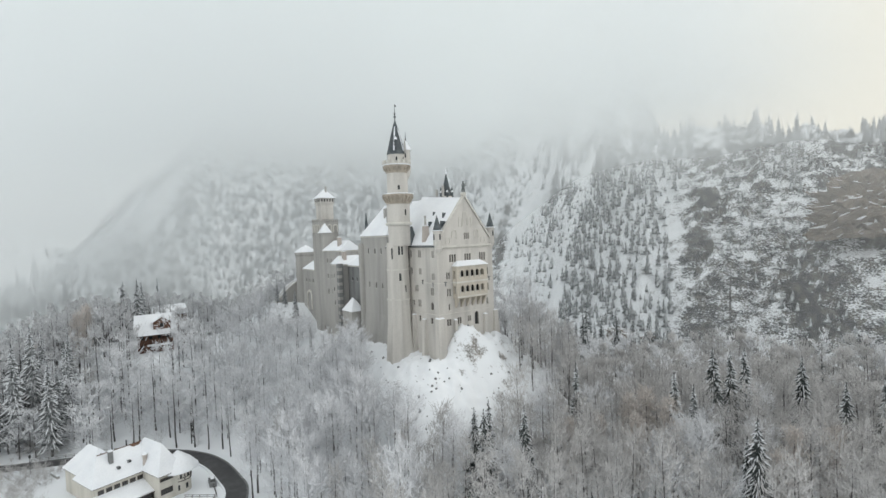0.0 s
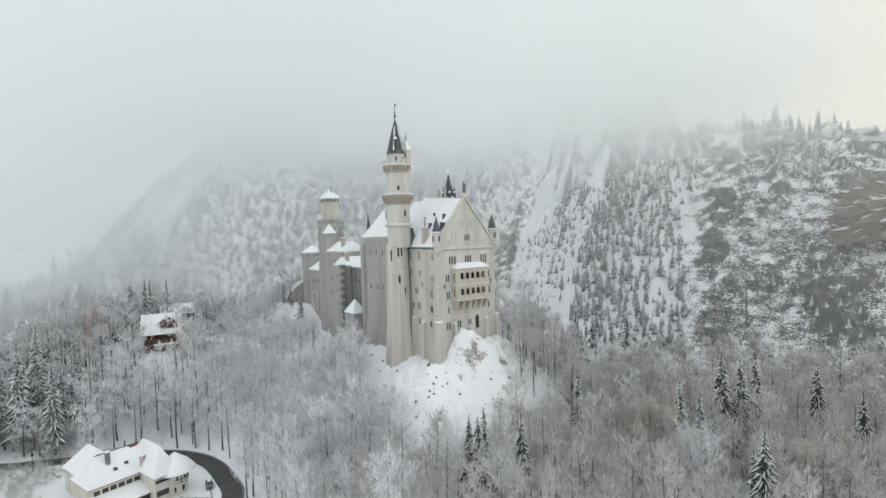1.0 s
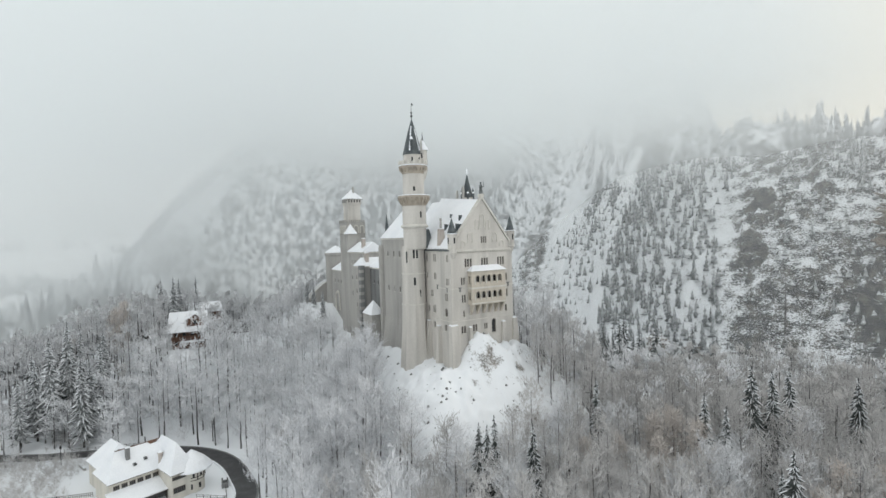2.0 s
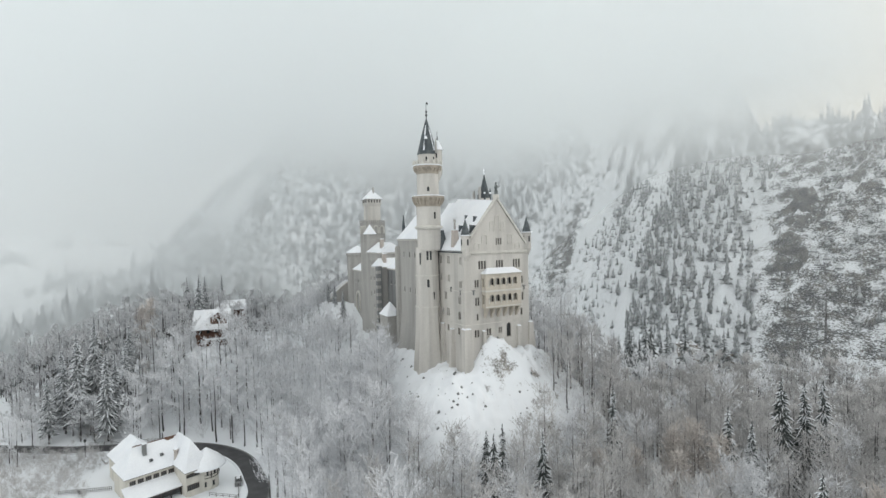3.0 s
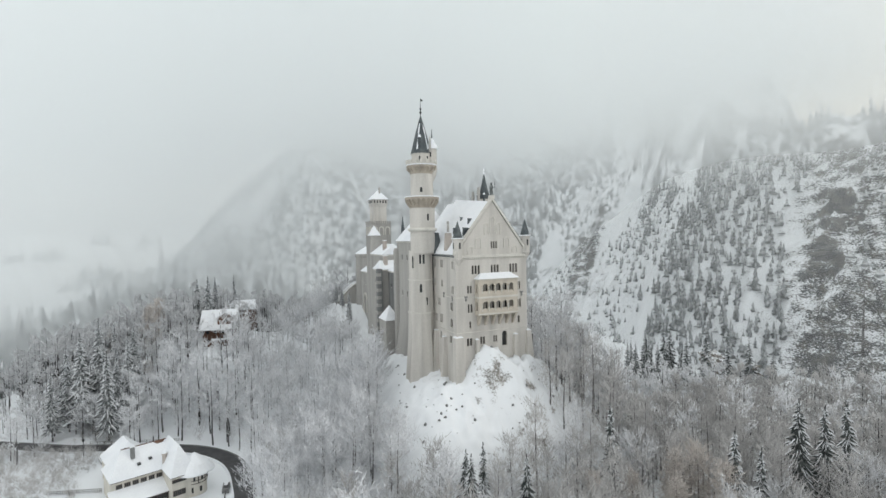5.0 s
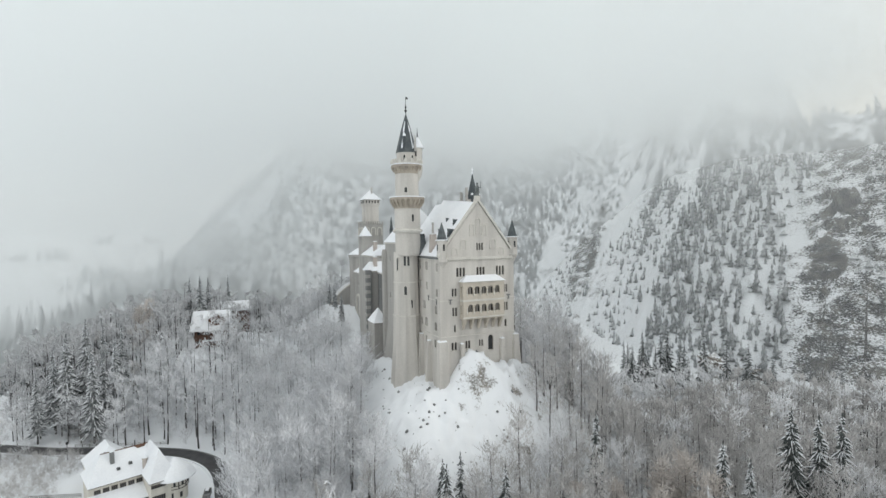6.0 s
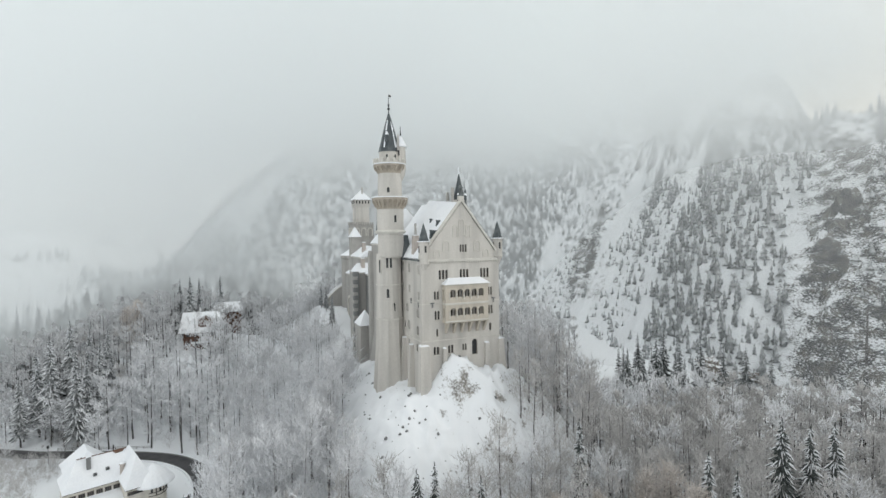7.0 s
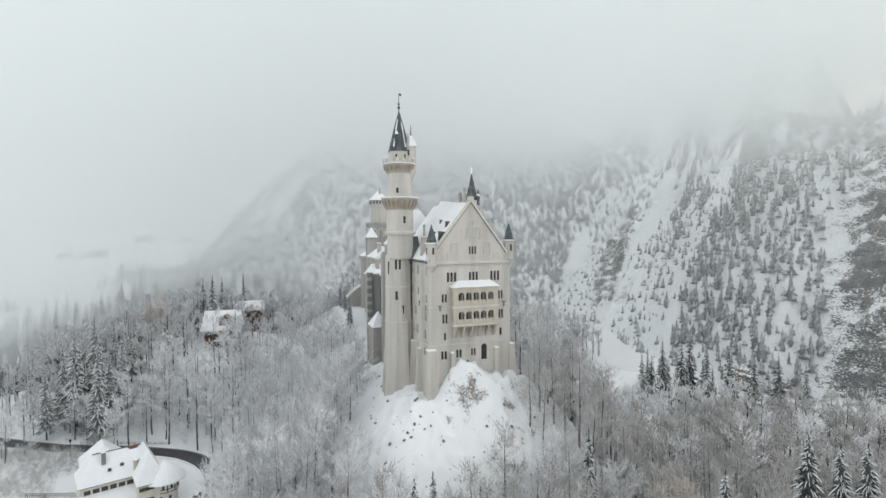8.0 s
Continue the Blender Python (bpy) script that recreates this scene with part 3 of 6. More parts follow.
    for u in (5.6, 7.6, 9.6, 11.6, 13.6, 15.4):
        part("bracket", Shape().add([(u, -1.9, 18.2), (u, -0.003, 18.2), (u, -0.003, 15.5), (u, -0.4, 15.7), (u + 0.5, -1.9, 18.2), (u + 0.5, -0.003, 18.2), (u + 0.5, -0.003, 15.5), (u + 0.5, -0.4, 15.7)],
                                [(0, 1, 2, 3), (4, 5, 6, 7), (0, 1, 5, 4), (1, 2, 6, 5), (2, 3, 7, 6), (3, 0, 4, 7)]), LOGGIA, lg)
    # iron wall anchors
    for u, z in ((2.6, 22.2), (18.4, 22.6)):
        part("wall_anchor", Shape().box(u - 0.45, u + 0.45, -0.25, -0.003, z + 0.5, z + 0.75).box(u - 0.15, u + 0.15, -0.25, -0.003, z - 0.4, z + 0.5), DARKSTONE, p)
    for v, z in ((7.0, 22.7), (2.0, 22.2)):
        part("wall_anchor", Shape().box(-0.2, -0.003, v - 0.35, v + 0.35, z + 0.5, z + 0.7).box(-0.2, -0.003, v - 0.12, v + 0.12, z - 0.5, z + 0.5), DARKSTONE, p)
    # corner turrets
    for u, v, z0, z1, r in ((0.9, 0.5, 29.8, 36.9, 1.2), (20.0, 0.5, 31.0, 37.4, 1.2)):
        t = part("corner_turret", Shape().lathe(u, v, [(0.25, z0), (r * 0.75, z0 + 1.4), (r * 1.08, z0 + 2.2), (r, z0 + 2.5), (r, z1 - 0.3), (r * 1.15, z1)], 8, math.pi / 8), LIMESTONE, p)
        part("turret_ledge", Shape().lathe(u, v, [(r * 1.3, z1), (r * 1.3, z1 + 0.22)], 8, math.pi / 8), SNOW, t, "snow-covered ledge")
        part("turret_roof", Shape().lathe(u, v, [(r * 1.0, z1 + 0.22), (r * 0.62, z1 + 1.9), (r * 0.2, z1 + 3.6), (0.04, z1 + 4.3)], 8, math.pi / 8), SLATE, t, "dark pointed slate roof")
        part("turret_window", Shape().box(u - 0.2, u + 0.2, v - r * 1.02, v - r * 0.8, z1 - 2.4, z1 - 0.9), PANE, t)
        part("turret_window", Shape().box(u - r * 1.02, u - r * 0.8, v - 0.2, v + 0.2, z1 - 2.4, z1 - 0.9), PANE, t)
    # chimneys and dormers on the north slope
    for u, v, z0, z1, w in ((1.0, 6.2, 33.0, 38.4, 0.85),):
        c = part("chimney", Shape().prism([(u - w, v - w), (u + w, v - w), (u + w, v + w), (u - w, v + w)], z0, z1, [(u - w * 0.75, v - w * 0.75), (u + w * 0.75, v - w * 0.75), (u + w * 0.75, v + w * 0.75), (u - w * 0.75, v + w * 0.75)]), BRICKPLASTER, p, "pinkish plastered chimney")
        part("chimney_pot", Shape().lathe(u, v, [(0.35, z1), (0.25, z1 + 2.2), (0.34, z1 + 2.3), (0.3, z1 + 2.9)], 8), GREYSTONE, c)
        part("snow_cap", Shape().box(u - w * 0.75, u + w * 0.75, v - w * 0.75, v - 0.36, z1, z1 + 0.2), SNOW, c)
    for u, v, k in ((6.6, 9.0, 1.0), (6.2, 3.9, 1.0), (4.1, 7.6, 1.25), (4.0, 1.6, 1.4)):
        z = 33.3 + (u + 0.3) * 1.22
        d = part("dormer", Shape().add([(u - 0.8 * k, v - 0.32 * k, z - 0.7 * k), (u - 0.8 * k, v + 0.32 * k, z - 0.7 * k), (u - 0.7 * k, v + 0.3 * k, z + 0.35 * k), (u - 0.7 * k, v - 0.3 * k, z + 0.35 * k), (u - 0.9 * k, v, z + 0.85 * k), (u + 0.6 * k, v, z + 0.7 * k)],
                                       [(0, 1, 2, 3), (3, 2, 4), (0, 3, 5), (1, 5, 2), (3, 4, 5), (2, 5, 4), (0, 5, 1)]), SLATE, p, "small dark slate dormer")
    part("junction_roof", Shape().prism([(-0.6, 11.6), (1.8, 11.6), (1.8, 15.2), (-0.6, 15.2)], 33.2, 38.6, [(0.8, 14.0), (1.8, 14.0), (1.8, 15.2), (0.8, 15.2)]), SLATE, p, "dark bare slate roof")
    part("drainpipe", Shape().lathe(-0.2, 13.7, [(0.16, 1.5), (0.16, 33.0)], 6), IRON, p)
    # figure's pedestal
    part("pedestal", Shape().box(9.6, 10.8, -0.35, 0.8, 46.6, 47.5), TRIMSTONE, p)


def build_tower():
    t = thing("castle_tower", "tall slender round limestone tower with slate spire", "tower", CASTLE)
    x, y = -3.1, 15.0
    o = math.pi / 8
    part("tower_base", Shape().lathe(x, y, [(4.9, -8), (4.25, 2), (3.6, 11), (3.42, 17.6)], 8, o), LIMESTONE, t)
    part("string_course", Shape().lathe(x, y, [(3.55, 17.6), (3.55, 18.0)], 8, o), TRIMSTONE, t)
    shaft = part("shaft", Shape().lathe(x, y, [(3.34, 18.0), (3.22, 26.3), (3.14, 34.0)], 16, o), LIMESTONE, t)
    part("string_course", Shape().lathe(x, y, [(3.34, 26.2), (3.34, 26.5)], 16, o), TRIMSTONE, t)
    foot = (x, y)
    x, y = -2.75, 14.1
    part("middle_shaft", Shape().lathe(x, y, [(3.0, 33.0), (3.2, 33.4), (3.2, 39.2)], 16, o), LIMESTONE, t)
    part("string_course", Shape().lathe(x, y, [(3.5, 38.9), (3.85, 39.3), (3.85, 39.6), (3.3, 39.9)], 24), TRIMSTONE, t)
    part("upper_shaft", Shape().lathe(x, y, [(3.3, 39.6), (3.3, 44.8), (3.4, 45.0)], 24), LIMESTONE, t)
    for zb, zt, r0, r1, n in ((44.9, 47.3, 3.3, 4.45, 22), (53.8, 55.5, 3.02, 3.95, 18)):
        g = part("gallery", Shape().lathe(x, y, [(r0, zb), (r0 + 0.15, zb + 0.5), (r1 - 0.75, zt - 0.9), (r1 - 0.2, zt), (r1, zt), (r1, zt + 0.5), (r0, zt + 0.5)], 24), BROWNSTONE, t, "round machicolated gallery")
        for k in range(n):
            a = 2 * math.pi * k / n
            c, s = math.cos(a), math.sin(a)
            e0, e1 = r0 + 0.05, r1 - 0.05
            w = 0.17
            pts = [(e0, zb + 0.3), (e0, zt), (e1, zt), (e1, zt - 0.55), (e0 + 0.45, zb + 0.75)]
            ring = [(x + q * c - w * sg * s, y + q * s + w * sg * c, z) for sg in (-1, 1) for q, z in pts]
            part("corbel", Shape().add(ring, [(0, 1, 2, 3, 4), (9, 8, 7, 6, 5)] + [(i, (i + 1) % 5, 5 + (i + 1) % 5, 5 + i) for i in range(5)]), BROWNSTONE, g)
        part("snow_ring", Shape().lathe(x, y, [(r1 + 0.12, zt + 0.5), (r1 + 0.12, zt + 0.72), (r0, zt + 0.78)], 24), SNOW, g, "snow on the gallery ledge")
    part("drum", Shape().lathe(x, y, [(3.0, 47.9), (2.95, 54.0)], 24), LIMESTONE, t)
    par = part("parapet", Shape().lathe(x, y, [(3.95, 55.9), (3.95, 56.5), (3.7, 56.5), (3.7, 55.9)], 24), TRIMSTONE, t)
    for k in range(16):
        a = 2 * math.pi * k / 16
        part("merlon", Shape().lathe(x + 3.82 * math.cos(a), y + 3.82 * math.sin(a), [(0.42, 56.5), (0.42, 57.25), (0.3, 57.4)], 4, a + math.pi / 4), TRIMSTONE, par)
    part("top_drum", Shape().lathe(x, y, [(2.55, 56.0), (2.5, 58.8), (2.7, 59.1)], 16), LIMESTONE, t)
    sp = part("spire", Shape().lathe(x, y, [(2.75, 59.1), (2.1, 61.8), (1.45, 64.4), (0.62, 67.4), (0.12, 69.0)], 8, o), SLATE, t, "dark pointed slate spire")
    for a in (-2.35, -1.2, 0.3):
        k = Shape()
        c, s = math.cos(a), math.sin(a)
        for q0, q1, z0, z1 in ((2.62, 1.46, 60.1, 64.5), (1.46, 0.62, 64.5, 67.2)):
            k.add([(x + q0 * c - 0.22 * s, y + q0 * s + 0.22 * c, z0), (x + q0 * c + 0.22 * s, y + q0 * s - 0.22 * c, z0), (x + q1 * c + 0.1 * s, y + q1 * s - 0.1 * c, z1), (x + q1 * c - 0.1 * s, y + q1 * s + 0.1 * c, z1)] +
                  [(x + (q0 - .2) * c, y + (q0 - .2) * s, z0), (x + (q1 - .2) * c, y + (q1 - .2) * s, z1)], [(0, 1, 2, 3), (0, 3, 5, 4), (1, 4, 5, 2), (0, 4, 1), (3, 2, 5)])
        part("snow_streak", k, SNOW, sp, "snow lying in the spire's folds")
    dx, dy = x - 1.05, y - 1.75
    d = part("spire_dormer", Shape().lathe(dx, dy, [(0.55, 61.4), (0.55, 63.0), (0.05, 63.9)], 6), SLATE, sp)
    part("snow_cap", Shape().lathe(dx, dy, [(0.5, 63.15), (0.3, 63.6), (0.03, 64.1)], 6), SNOW, d)
    part("finial", Shape().lathe(x, y, [(0.13, 68.8), (0.1, 69.6), (0.34, 69.8), (0.34, 70.1), (0.09, 70.3), (0.28, 70.9), (0.09, 71.2), (0.06, 73.0)], 8), IRON, sp)
    part("weather_vane", Shape().add([(x, y, 73.0), (x + 0.75, y + 0.5, 72.95), (x + 0.75, y + 0.5, 73.4), (x, y, 73.55), (x + .04, y - .05, 73.0), (x + 0.79, y + 0.45, 72.95), (x + 0.79, y + 0.45, 73.4), (x + .04, y - .05, 73.55)],
                                     [(0, 1, 2, 3), (7, 6, 5, 4), (0, 4, 5, 1), (1, 5, 6, 2), (2, 6, 7, 3), (3, 7, 4, 0)]), IRON, sp)
    # stair turret hung on the top drum
    tx, ty = x + 2.6, y - 1.15
    st = part("side_turret", Shape().lathe(tx, ty, [(0.3, 52.0), (1.0, 53.6), (1.25, 55.0), (1.2, 60.4)], 12), LIMESTONE, t)
    part("turret_roof", Shape().lathe(tx, ty, [(1.62, 60.4), (1.55, 60.7), (0.5, 62.7), (0.12, 63.3)], 12), SNOW, st, "snow-covered conical roof")
    part("turret_finial", Shape().lathe(tx, ty, [(0.22, 63.0), (0.1, 64.4), (0.05, 65.6)], 6), IRON, st)
    part("turret_window", Shape().lathe(tx - 0.75, ty - 0.85, [(0.22, 58.2), (0.22, 59.6)], 6), PANE, st)
    part("vent_stack", Shape().lathe(x + 1.5, y - 2.4, [(0.3, 59.4), (0.22, 62.6), (0.1, 63.4)], 6), GREYSTONE, t)
    # windows: stone surrounds with dark panes
    for a, z, w, h in ((-1.95, 30.6, 0.75, 2.6), (-1.72, 30.6, 0.75, 2.6), (-1.95, 23.2, 0.7, 2.2), (-1.5, 19.8, 0.7, 2.1), (-1.5, 41.7, 0.6, 1.8), (-2.0, 49.0, 0.7, 1.3), (-2.1, 57.2, 0.5, 1.2), (-1.3, 57.2, 0.5, 1.2), (-2.6, 29.4, 0.5, 3.2)):
        fx, fy = foot if z < 33 else (x, y)
        rr = 3.2 if z < 40 else 3.3 if z < 45 else 2.98 if z < 55 else 2.54
        m = Matrix.Translation((fx + rr * math.cos(a), fy + rr * math.sin(a), z)) @ Matrix.Rotation(a + math.pi / 2, 4, "Z")
        lay = lambda p, q, c: tuple(m @ Vector((p, c, q)))
        f = part("window", Shape().wall(arch(0, -0.1, w + 0.3, h + 0.25), [arch(0, 0, w, h)], 0.3, lambda p, q, c: lay(p, q, c - 0.12)), TRIMSTONE, t)
        part("pane", Shape().wall(arch(0, 0, w, h), [], 0.06, lambda p, q, c: lay(p, q, c - 0.06)), PANE, f)


def build_rear_turret():
    t = thing("stair_turret", "slim octagonal stair turret with dark spire", "tower", CASTLE)
    x, y = 18.4, 18.9
    part("shaft", Shape().lathe(x, y, [(1.9, -6), (1.9, 46.5), (2.15, 47.0), (2.15, 48.0)], 8), LIMESTONE, t)
    part("spire", Shape().lathe(x, y, [(1.75, 48.0), (1.2, 50.4), (0.55, 53.2), (0.08, 55.3)], 8), SLATE, t, "dark slate spire")
    part("finial", Shape().lathe(x, y, [(0.1, 55.0), (0.32, 55.6), (0.1, 56.0), (0.25, 56.4), (0.03, 57.0)], 8), SNOW, t)
    for k in range(6):
        a = math.pi / 3 * k
        pin = part("pinnacle", Shape().lathe(x + 2.0 * math.cos(a), y + 2.0 * math.sin(a), [(0.35, 46.8), (0.35, 49.2), (0.04, 51.0)], 6), SLATE, t)
        part("snow_cap", Shape().lathe(x + 2.0 * math.cos(a), y + 2.0 * math.sin(a), [(0.38, 49.2), (0.15, 50.2), (0.02, 50.7)], 6), SNOW, pin)
    c = thing("roof_chimney", "pair of tall rimed stone chimney stacks", "chimney", CASTLE)
    part("stack", Shape().lathe(15.6, 17.0, [(0.5, 38), (0.42, 49.0), (0.55, 49.3), (0.4, 51.2)], 6), GREYSTONE, c)
    part("stack", Shape().lathe(15.6, 20.4, [(0.5, 38), (0.42, 48.2), (0.55, 48.5), (0.4, 50.2)], 6), GREYSTONE, c)


def build_statue():
    s = Shape().lathe(10.2, 0.2, [(0.5, 47.5), (0.48, 48.3), (0.34, 48.8), (0.5, 49.3), (0.42, 49.9), (0.16, 50.05), (0.24, 50.3), (0.2, 50.6), (0.05, 50.7)], 8)
    s.tube([(10.6, 0.1, 49.5), (11.0, -0.1, 49.3), (11.0, -0.1, 51.0)], [0.12, 0.1, 0.04], 5)
    ob = new("statue", s.mesh("statue", BRONZE))
    ob.matrix_basis = CASTLE
    tagged(ob, "weathered bronze statue standing on the gable", "statue")


def block(name, label, u0, u1, v0, v1, z0, z1, stuff, wins=(), batter=0.0, roof=None, front_wins=()):
    """A castle building: walls with windows on its north and west faces, and a hipped roof."""
    p = thing(name, label, "castle", CASTLE)
    holed_wall("north_wall", p, [(v0, z0), (v1, z0), (v1, z1), (v0, z1)], list(wins), north(u0), stuff)
    holed_wall("west_wall", p, [(u0 + 0.7, z0), (u1, z0), (u1, z1), (u0 + 0.7, z1)], list(front_wins), front(v0), stuff)
    part("east_wall", Shape().box(u0 + 0.7, u1, v1 - 0.7, v1, z0, z1), stuff, p)
    part("south_wall", Shape().box(u1 - 0.7, u1, v0 + 0.7, v1 - 0.7, z0, z1), stuff, p)
    part("cornice", Shape().prism([(u0 - 0.2, v0 - 0.2), (u1 + 0.2, v0 - 0.2), (u1 + 0.2, v1 + 0.2), (u0 - 0.2, v1 + 0.2)], z1 - 0.003 - 0.4, z1 + 0.003), TRIMSTONE, p)
    if batter:
        part("battered_base", Shape().prism([(u0 - batter, v0 - batter * 0.5), (u1, v0 - batter * 0.5), (u1, v1), (u0 - batter, v1)], z0 - 4, z0 + 9, [(u0 - 0.02, v0 - 0.02), (u1, v0 - 0.02), (u1, v1), (u0 - 0.02, v1)]), stuff, p)
    if roof:
        hip_roof(p, u0, u1, v0, v1, z1, roof[0], ridge=roof[1])
    return p


def slits(v_list, z_list, w=0.8, h=1.9):
    return [(v, z, w, h, True) for v in v_list for z in z_list]


def build_rear():
    w = block("north_wing", "grey limestone castle wing with steep snowy roof", 0, 14, 26.2, 43.3, 2, 36.2, GREYSTONE, slits((30, 34, 38.5), (30.5, 19.5), 0.7, 1.7), 1.6, (46.0, 0.45), [(4, 22, 0.8, 2, True)])
    for v, u in ((29.0, 2.6), (33.5, 4.2)):
        c = part("chimney", Shape().box(u - 0.5, u + 0.5, v - 0.5, v + 0.5, 38, 45.0), GREYSTONE, w)
        part("snow_cap", Shape().box(u - 0.5, u + 0.5, v - 0.5, v + 0.5, 45.0, 45.3), SNOW, c)
    part("wall_turret", Shape().lathe(-0.1, 43.0, [(1.2, 0), (1.2, 33), (0.9, 34)], 8), GREYSTONE, w)
    part("roof_pinnacle", Shape().lathe(2.0, 43.0, [(0.7, 36.4), (0.6, 40), (0.1, 44.2)], 6), SLATE, w)
    # link wall between the wings
    block("link_building", "dark streaked stone castle building with low snowy roof", 1.5, 9, 43.4, 57.4, -6, 26.0, DARKSTONE, slits((46.5, 50.5, 54.0), (20.6,), 0.6, 1.3), 0, (29.2, 0.6))
    s = thing("lean_to", "small stone annex with pointed snowy roof", "building", CASTLE)
    part("wall", Shape().box(-3.2, 1.49, 46.0, 53.5, -6, 10.6), GREYSTONE, s)
    hip_roof(s, -3.2, 1.45, 46.0, 53.5, 10.6, 14.8, 0.25, 0.1)
    k = block("knights_house", "grey stone castle building with stepped snowy roofs", -1.5, 9, 57.5, 65.0, -6, 26.4, GREYSTONE, slits((60, 63), (21.5, 16.5, 11.5), 0.7, 1.6), 0, (29.2, 0.75))
    q = part("quoin_pier", Shape().box(-2.7, -1.0, 56.4, 58.2, -6, 26.8), DARKSTONE, k, "dark corner pier with light quoins")
    for i in range(11):
        part("quoin", Shape().box(-2.82, -1.4, 56.3, 57.6, -1.8 + i * 2.6, -0.7 + i * 2.6), GREYSTONE, q)
    c = part("chimney", Shape().box(0.6, 1.8, 59.0, 60.4, 26.6, 31.0), BRICKPLASTER, k)
    part("snow_cap", Shape().box(0.6, 1.8, 59.0, 60.4, 31.0, 31.3), SNOW, c)
    h = block("courtyard_hall", "pale stone castle hall under a snowy hipped roof", 1.8, 11, 65.1, 80, -6, 31.2, GREYSTONE, slits((69, 72.5, 76), (26.5, 20.5, 14.5), 0.7, 1.7), 0, (34.8, 0.9))
    c = part("chimney", Shape().box(3.4, 4.6, 68.5, 69.9, 31.5, 36.2), BRICKPLASTER, h)
    part("snow_cap", Shape().box(3.4, 4.6, 68.5, 69.9, 36.2, 36.5), SNOW, c)
    t = thing("small_turret", "square stone turret with pointed snowy roof", "tower", CASTLE)
    part("wall", Shape().box(2.0, 5.6, 80.3, 83.9, 1, 38.2), GREYSTONE, t)
    hip_roof(t, 2.0, 5.6, 80.3, 83.9, 38.2, 42.0, 0.35)
    # square tower
    s = thing("square_tower", "square limestone tower with machicolated top and snowy roof", "tower", CASTLE)
    part("lower_wall", Shape().box(5.0, 13.2, 89.5, 98.0, -6, 43.2), GREYSTONE, s)
    for i in range(9):
        part("merlon", Shape().box(4.7, 5.1, 89.5 + i * 0.95, 90.0 + i * 0.95, 43.2, 44.2), GREYSTONE, s)
        part("merlon", Shape().box(5.1 + i * 0.93, 5.6 + i * 0.93, 89.2, 89.6, 43.2, 44.2), GREYSTONE, s)
    for i in range(3):
        part("blind_arch", Shape().wall(arch(91.0 + i * 2.6, 38.6, 2.1, 3.4), [arch(91.0 + i * 2.6, 38.61, 1.5, 3.0)], 0.3, north(4.69)), TRIMSTONE, s)
        part("blind_arch", Shape().wall(arch(6.5 + i * 2.6, 38.6, 2.1, 3.4), [arch(6.5 + i * 2.6, 38.61, 1.5, 3.0)], 0.3, front(89.19)), TRIMSTONE, s)
    part("upper_wall", Shape().box(6.4, 11.9, 91.0, 96.5, 43.2, 51.4), LIMESTONE, s)
    part("machicolation", Shape().prism([(6.38, 90.98), (11.92, 90.98), (11.92, 96.52), (6.38, 96.52)], 50.0, 51.4, [(6.0, 90.6), (12.3, 90.6), (12.3, 96.9), (6.0, 96.9)]), LIMESTONE, s)
    part("top_wall", Shape().box(6.0, 12.3, 90.6, 96.9, 51.4, 53.0), LIMESTONE, s)
    # Dark blocks set on the wall face stand in for the shade in openings.
    for i in range(5):
        part("opening", Shape().box(5.92, 6.0, 91.1 + i * 1.2, 91.6 + i * 1.2, 51.6, 52.7), PANE, s)
        part("opening", Shape().box(6.5 + i * 1.2, 7.0 + i * 1.2, 90.52, 90.6, 51.6, 52.7), PANE, s)
    hip_roof(s, 6.0, 12.3, 90.6, 96.9, 53.0, 57.0, 0.5)
    part("chimney", Shape().box(9.2, 9.8, 92.3, 92.9, 54.4, 58.2), GREYSTONE, s)
    # low terrace at the foot of the corner pier
    w = thing("terrace", "low dark stone terrace with snow on top", "terrace", CASTLE)
    part("retaining_wall", Shape().box(-8.5, -2.9, 53.8, 60.5, -9, -1.9), DARKSTONE, w)
    part("snow_cap", Shape().box(-8.6, -2.9, 53.7, 60.6, -1.9, -1.5), SNOW, w)
    # gatehouse
    g = thing("gatehouse_tower", "round grey stone gatehouse tower with snowy cap", "tower", CASTLE)
    part("wall", Shape().lathe(12.4, 126.0, [(5.2, -2), (4.9, 12), (4.9, 28.2), (5.3, 28.7), (5.3, 29.8)], 20), GREYSTONE, g)
    part("roof", Shape().lathe(12.4, 126.0, [(5.35, 29.8), (5.2, 30.1), (1.6, 32.4), (0.1, 33.2)], 20), SNOW, g, "flat snow-covered cone roof")
    g2 = block("gatehouse_range", "low grey stone gatehouse range with snowy roof", 8, 16, 104, 119, -2, 22.2, GREYSTONE, slits((107, 111, 115), (16.5,), 0.8, 1.6), 0, (25.6, 0.6))
    part("gate_arch", Shape().wall(arch(111.5, 4, 6, 9), [arch(111.5, 4.01, 4.4, 8)], 0.4, north(7.55)), TRIMSTONE, g2)
    # ramp to the gate, with a parapet
    r = thing("gate_ramp", "curved snowy ramp with stone parapet walls", "ramp", CASTLE)
    def ramp_at(f, off, dz=0.0):
        return 10.0 - 11.5 * f, 130.0 + 2.6 * f * f + off, 15.6 - 10.5 * f ** 1.5 + dz

    for off in (0.0, 3.4):
        part("parapet", Shape().tube([ramp_at(k / 7, off, 0.4) for k in range(8)], [0.42] * 8, 4), TRIMSTONE, r)
        part("snow_cap", Shape().tube([ramp_at(k / 7, off, 0.85) for k in range(8)], [0.3] * 8, 4), SNOW, r)
    sh = Shape()
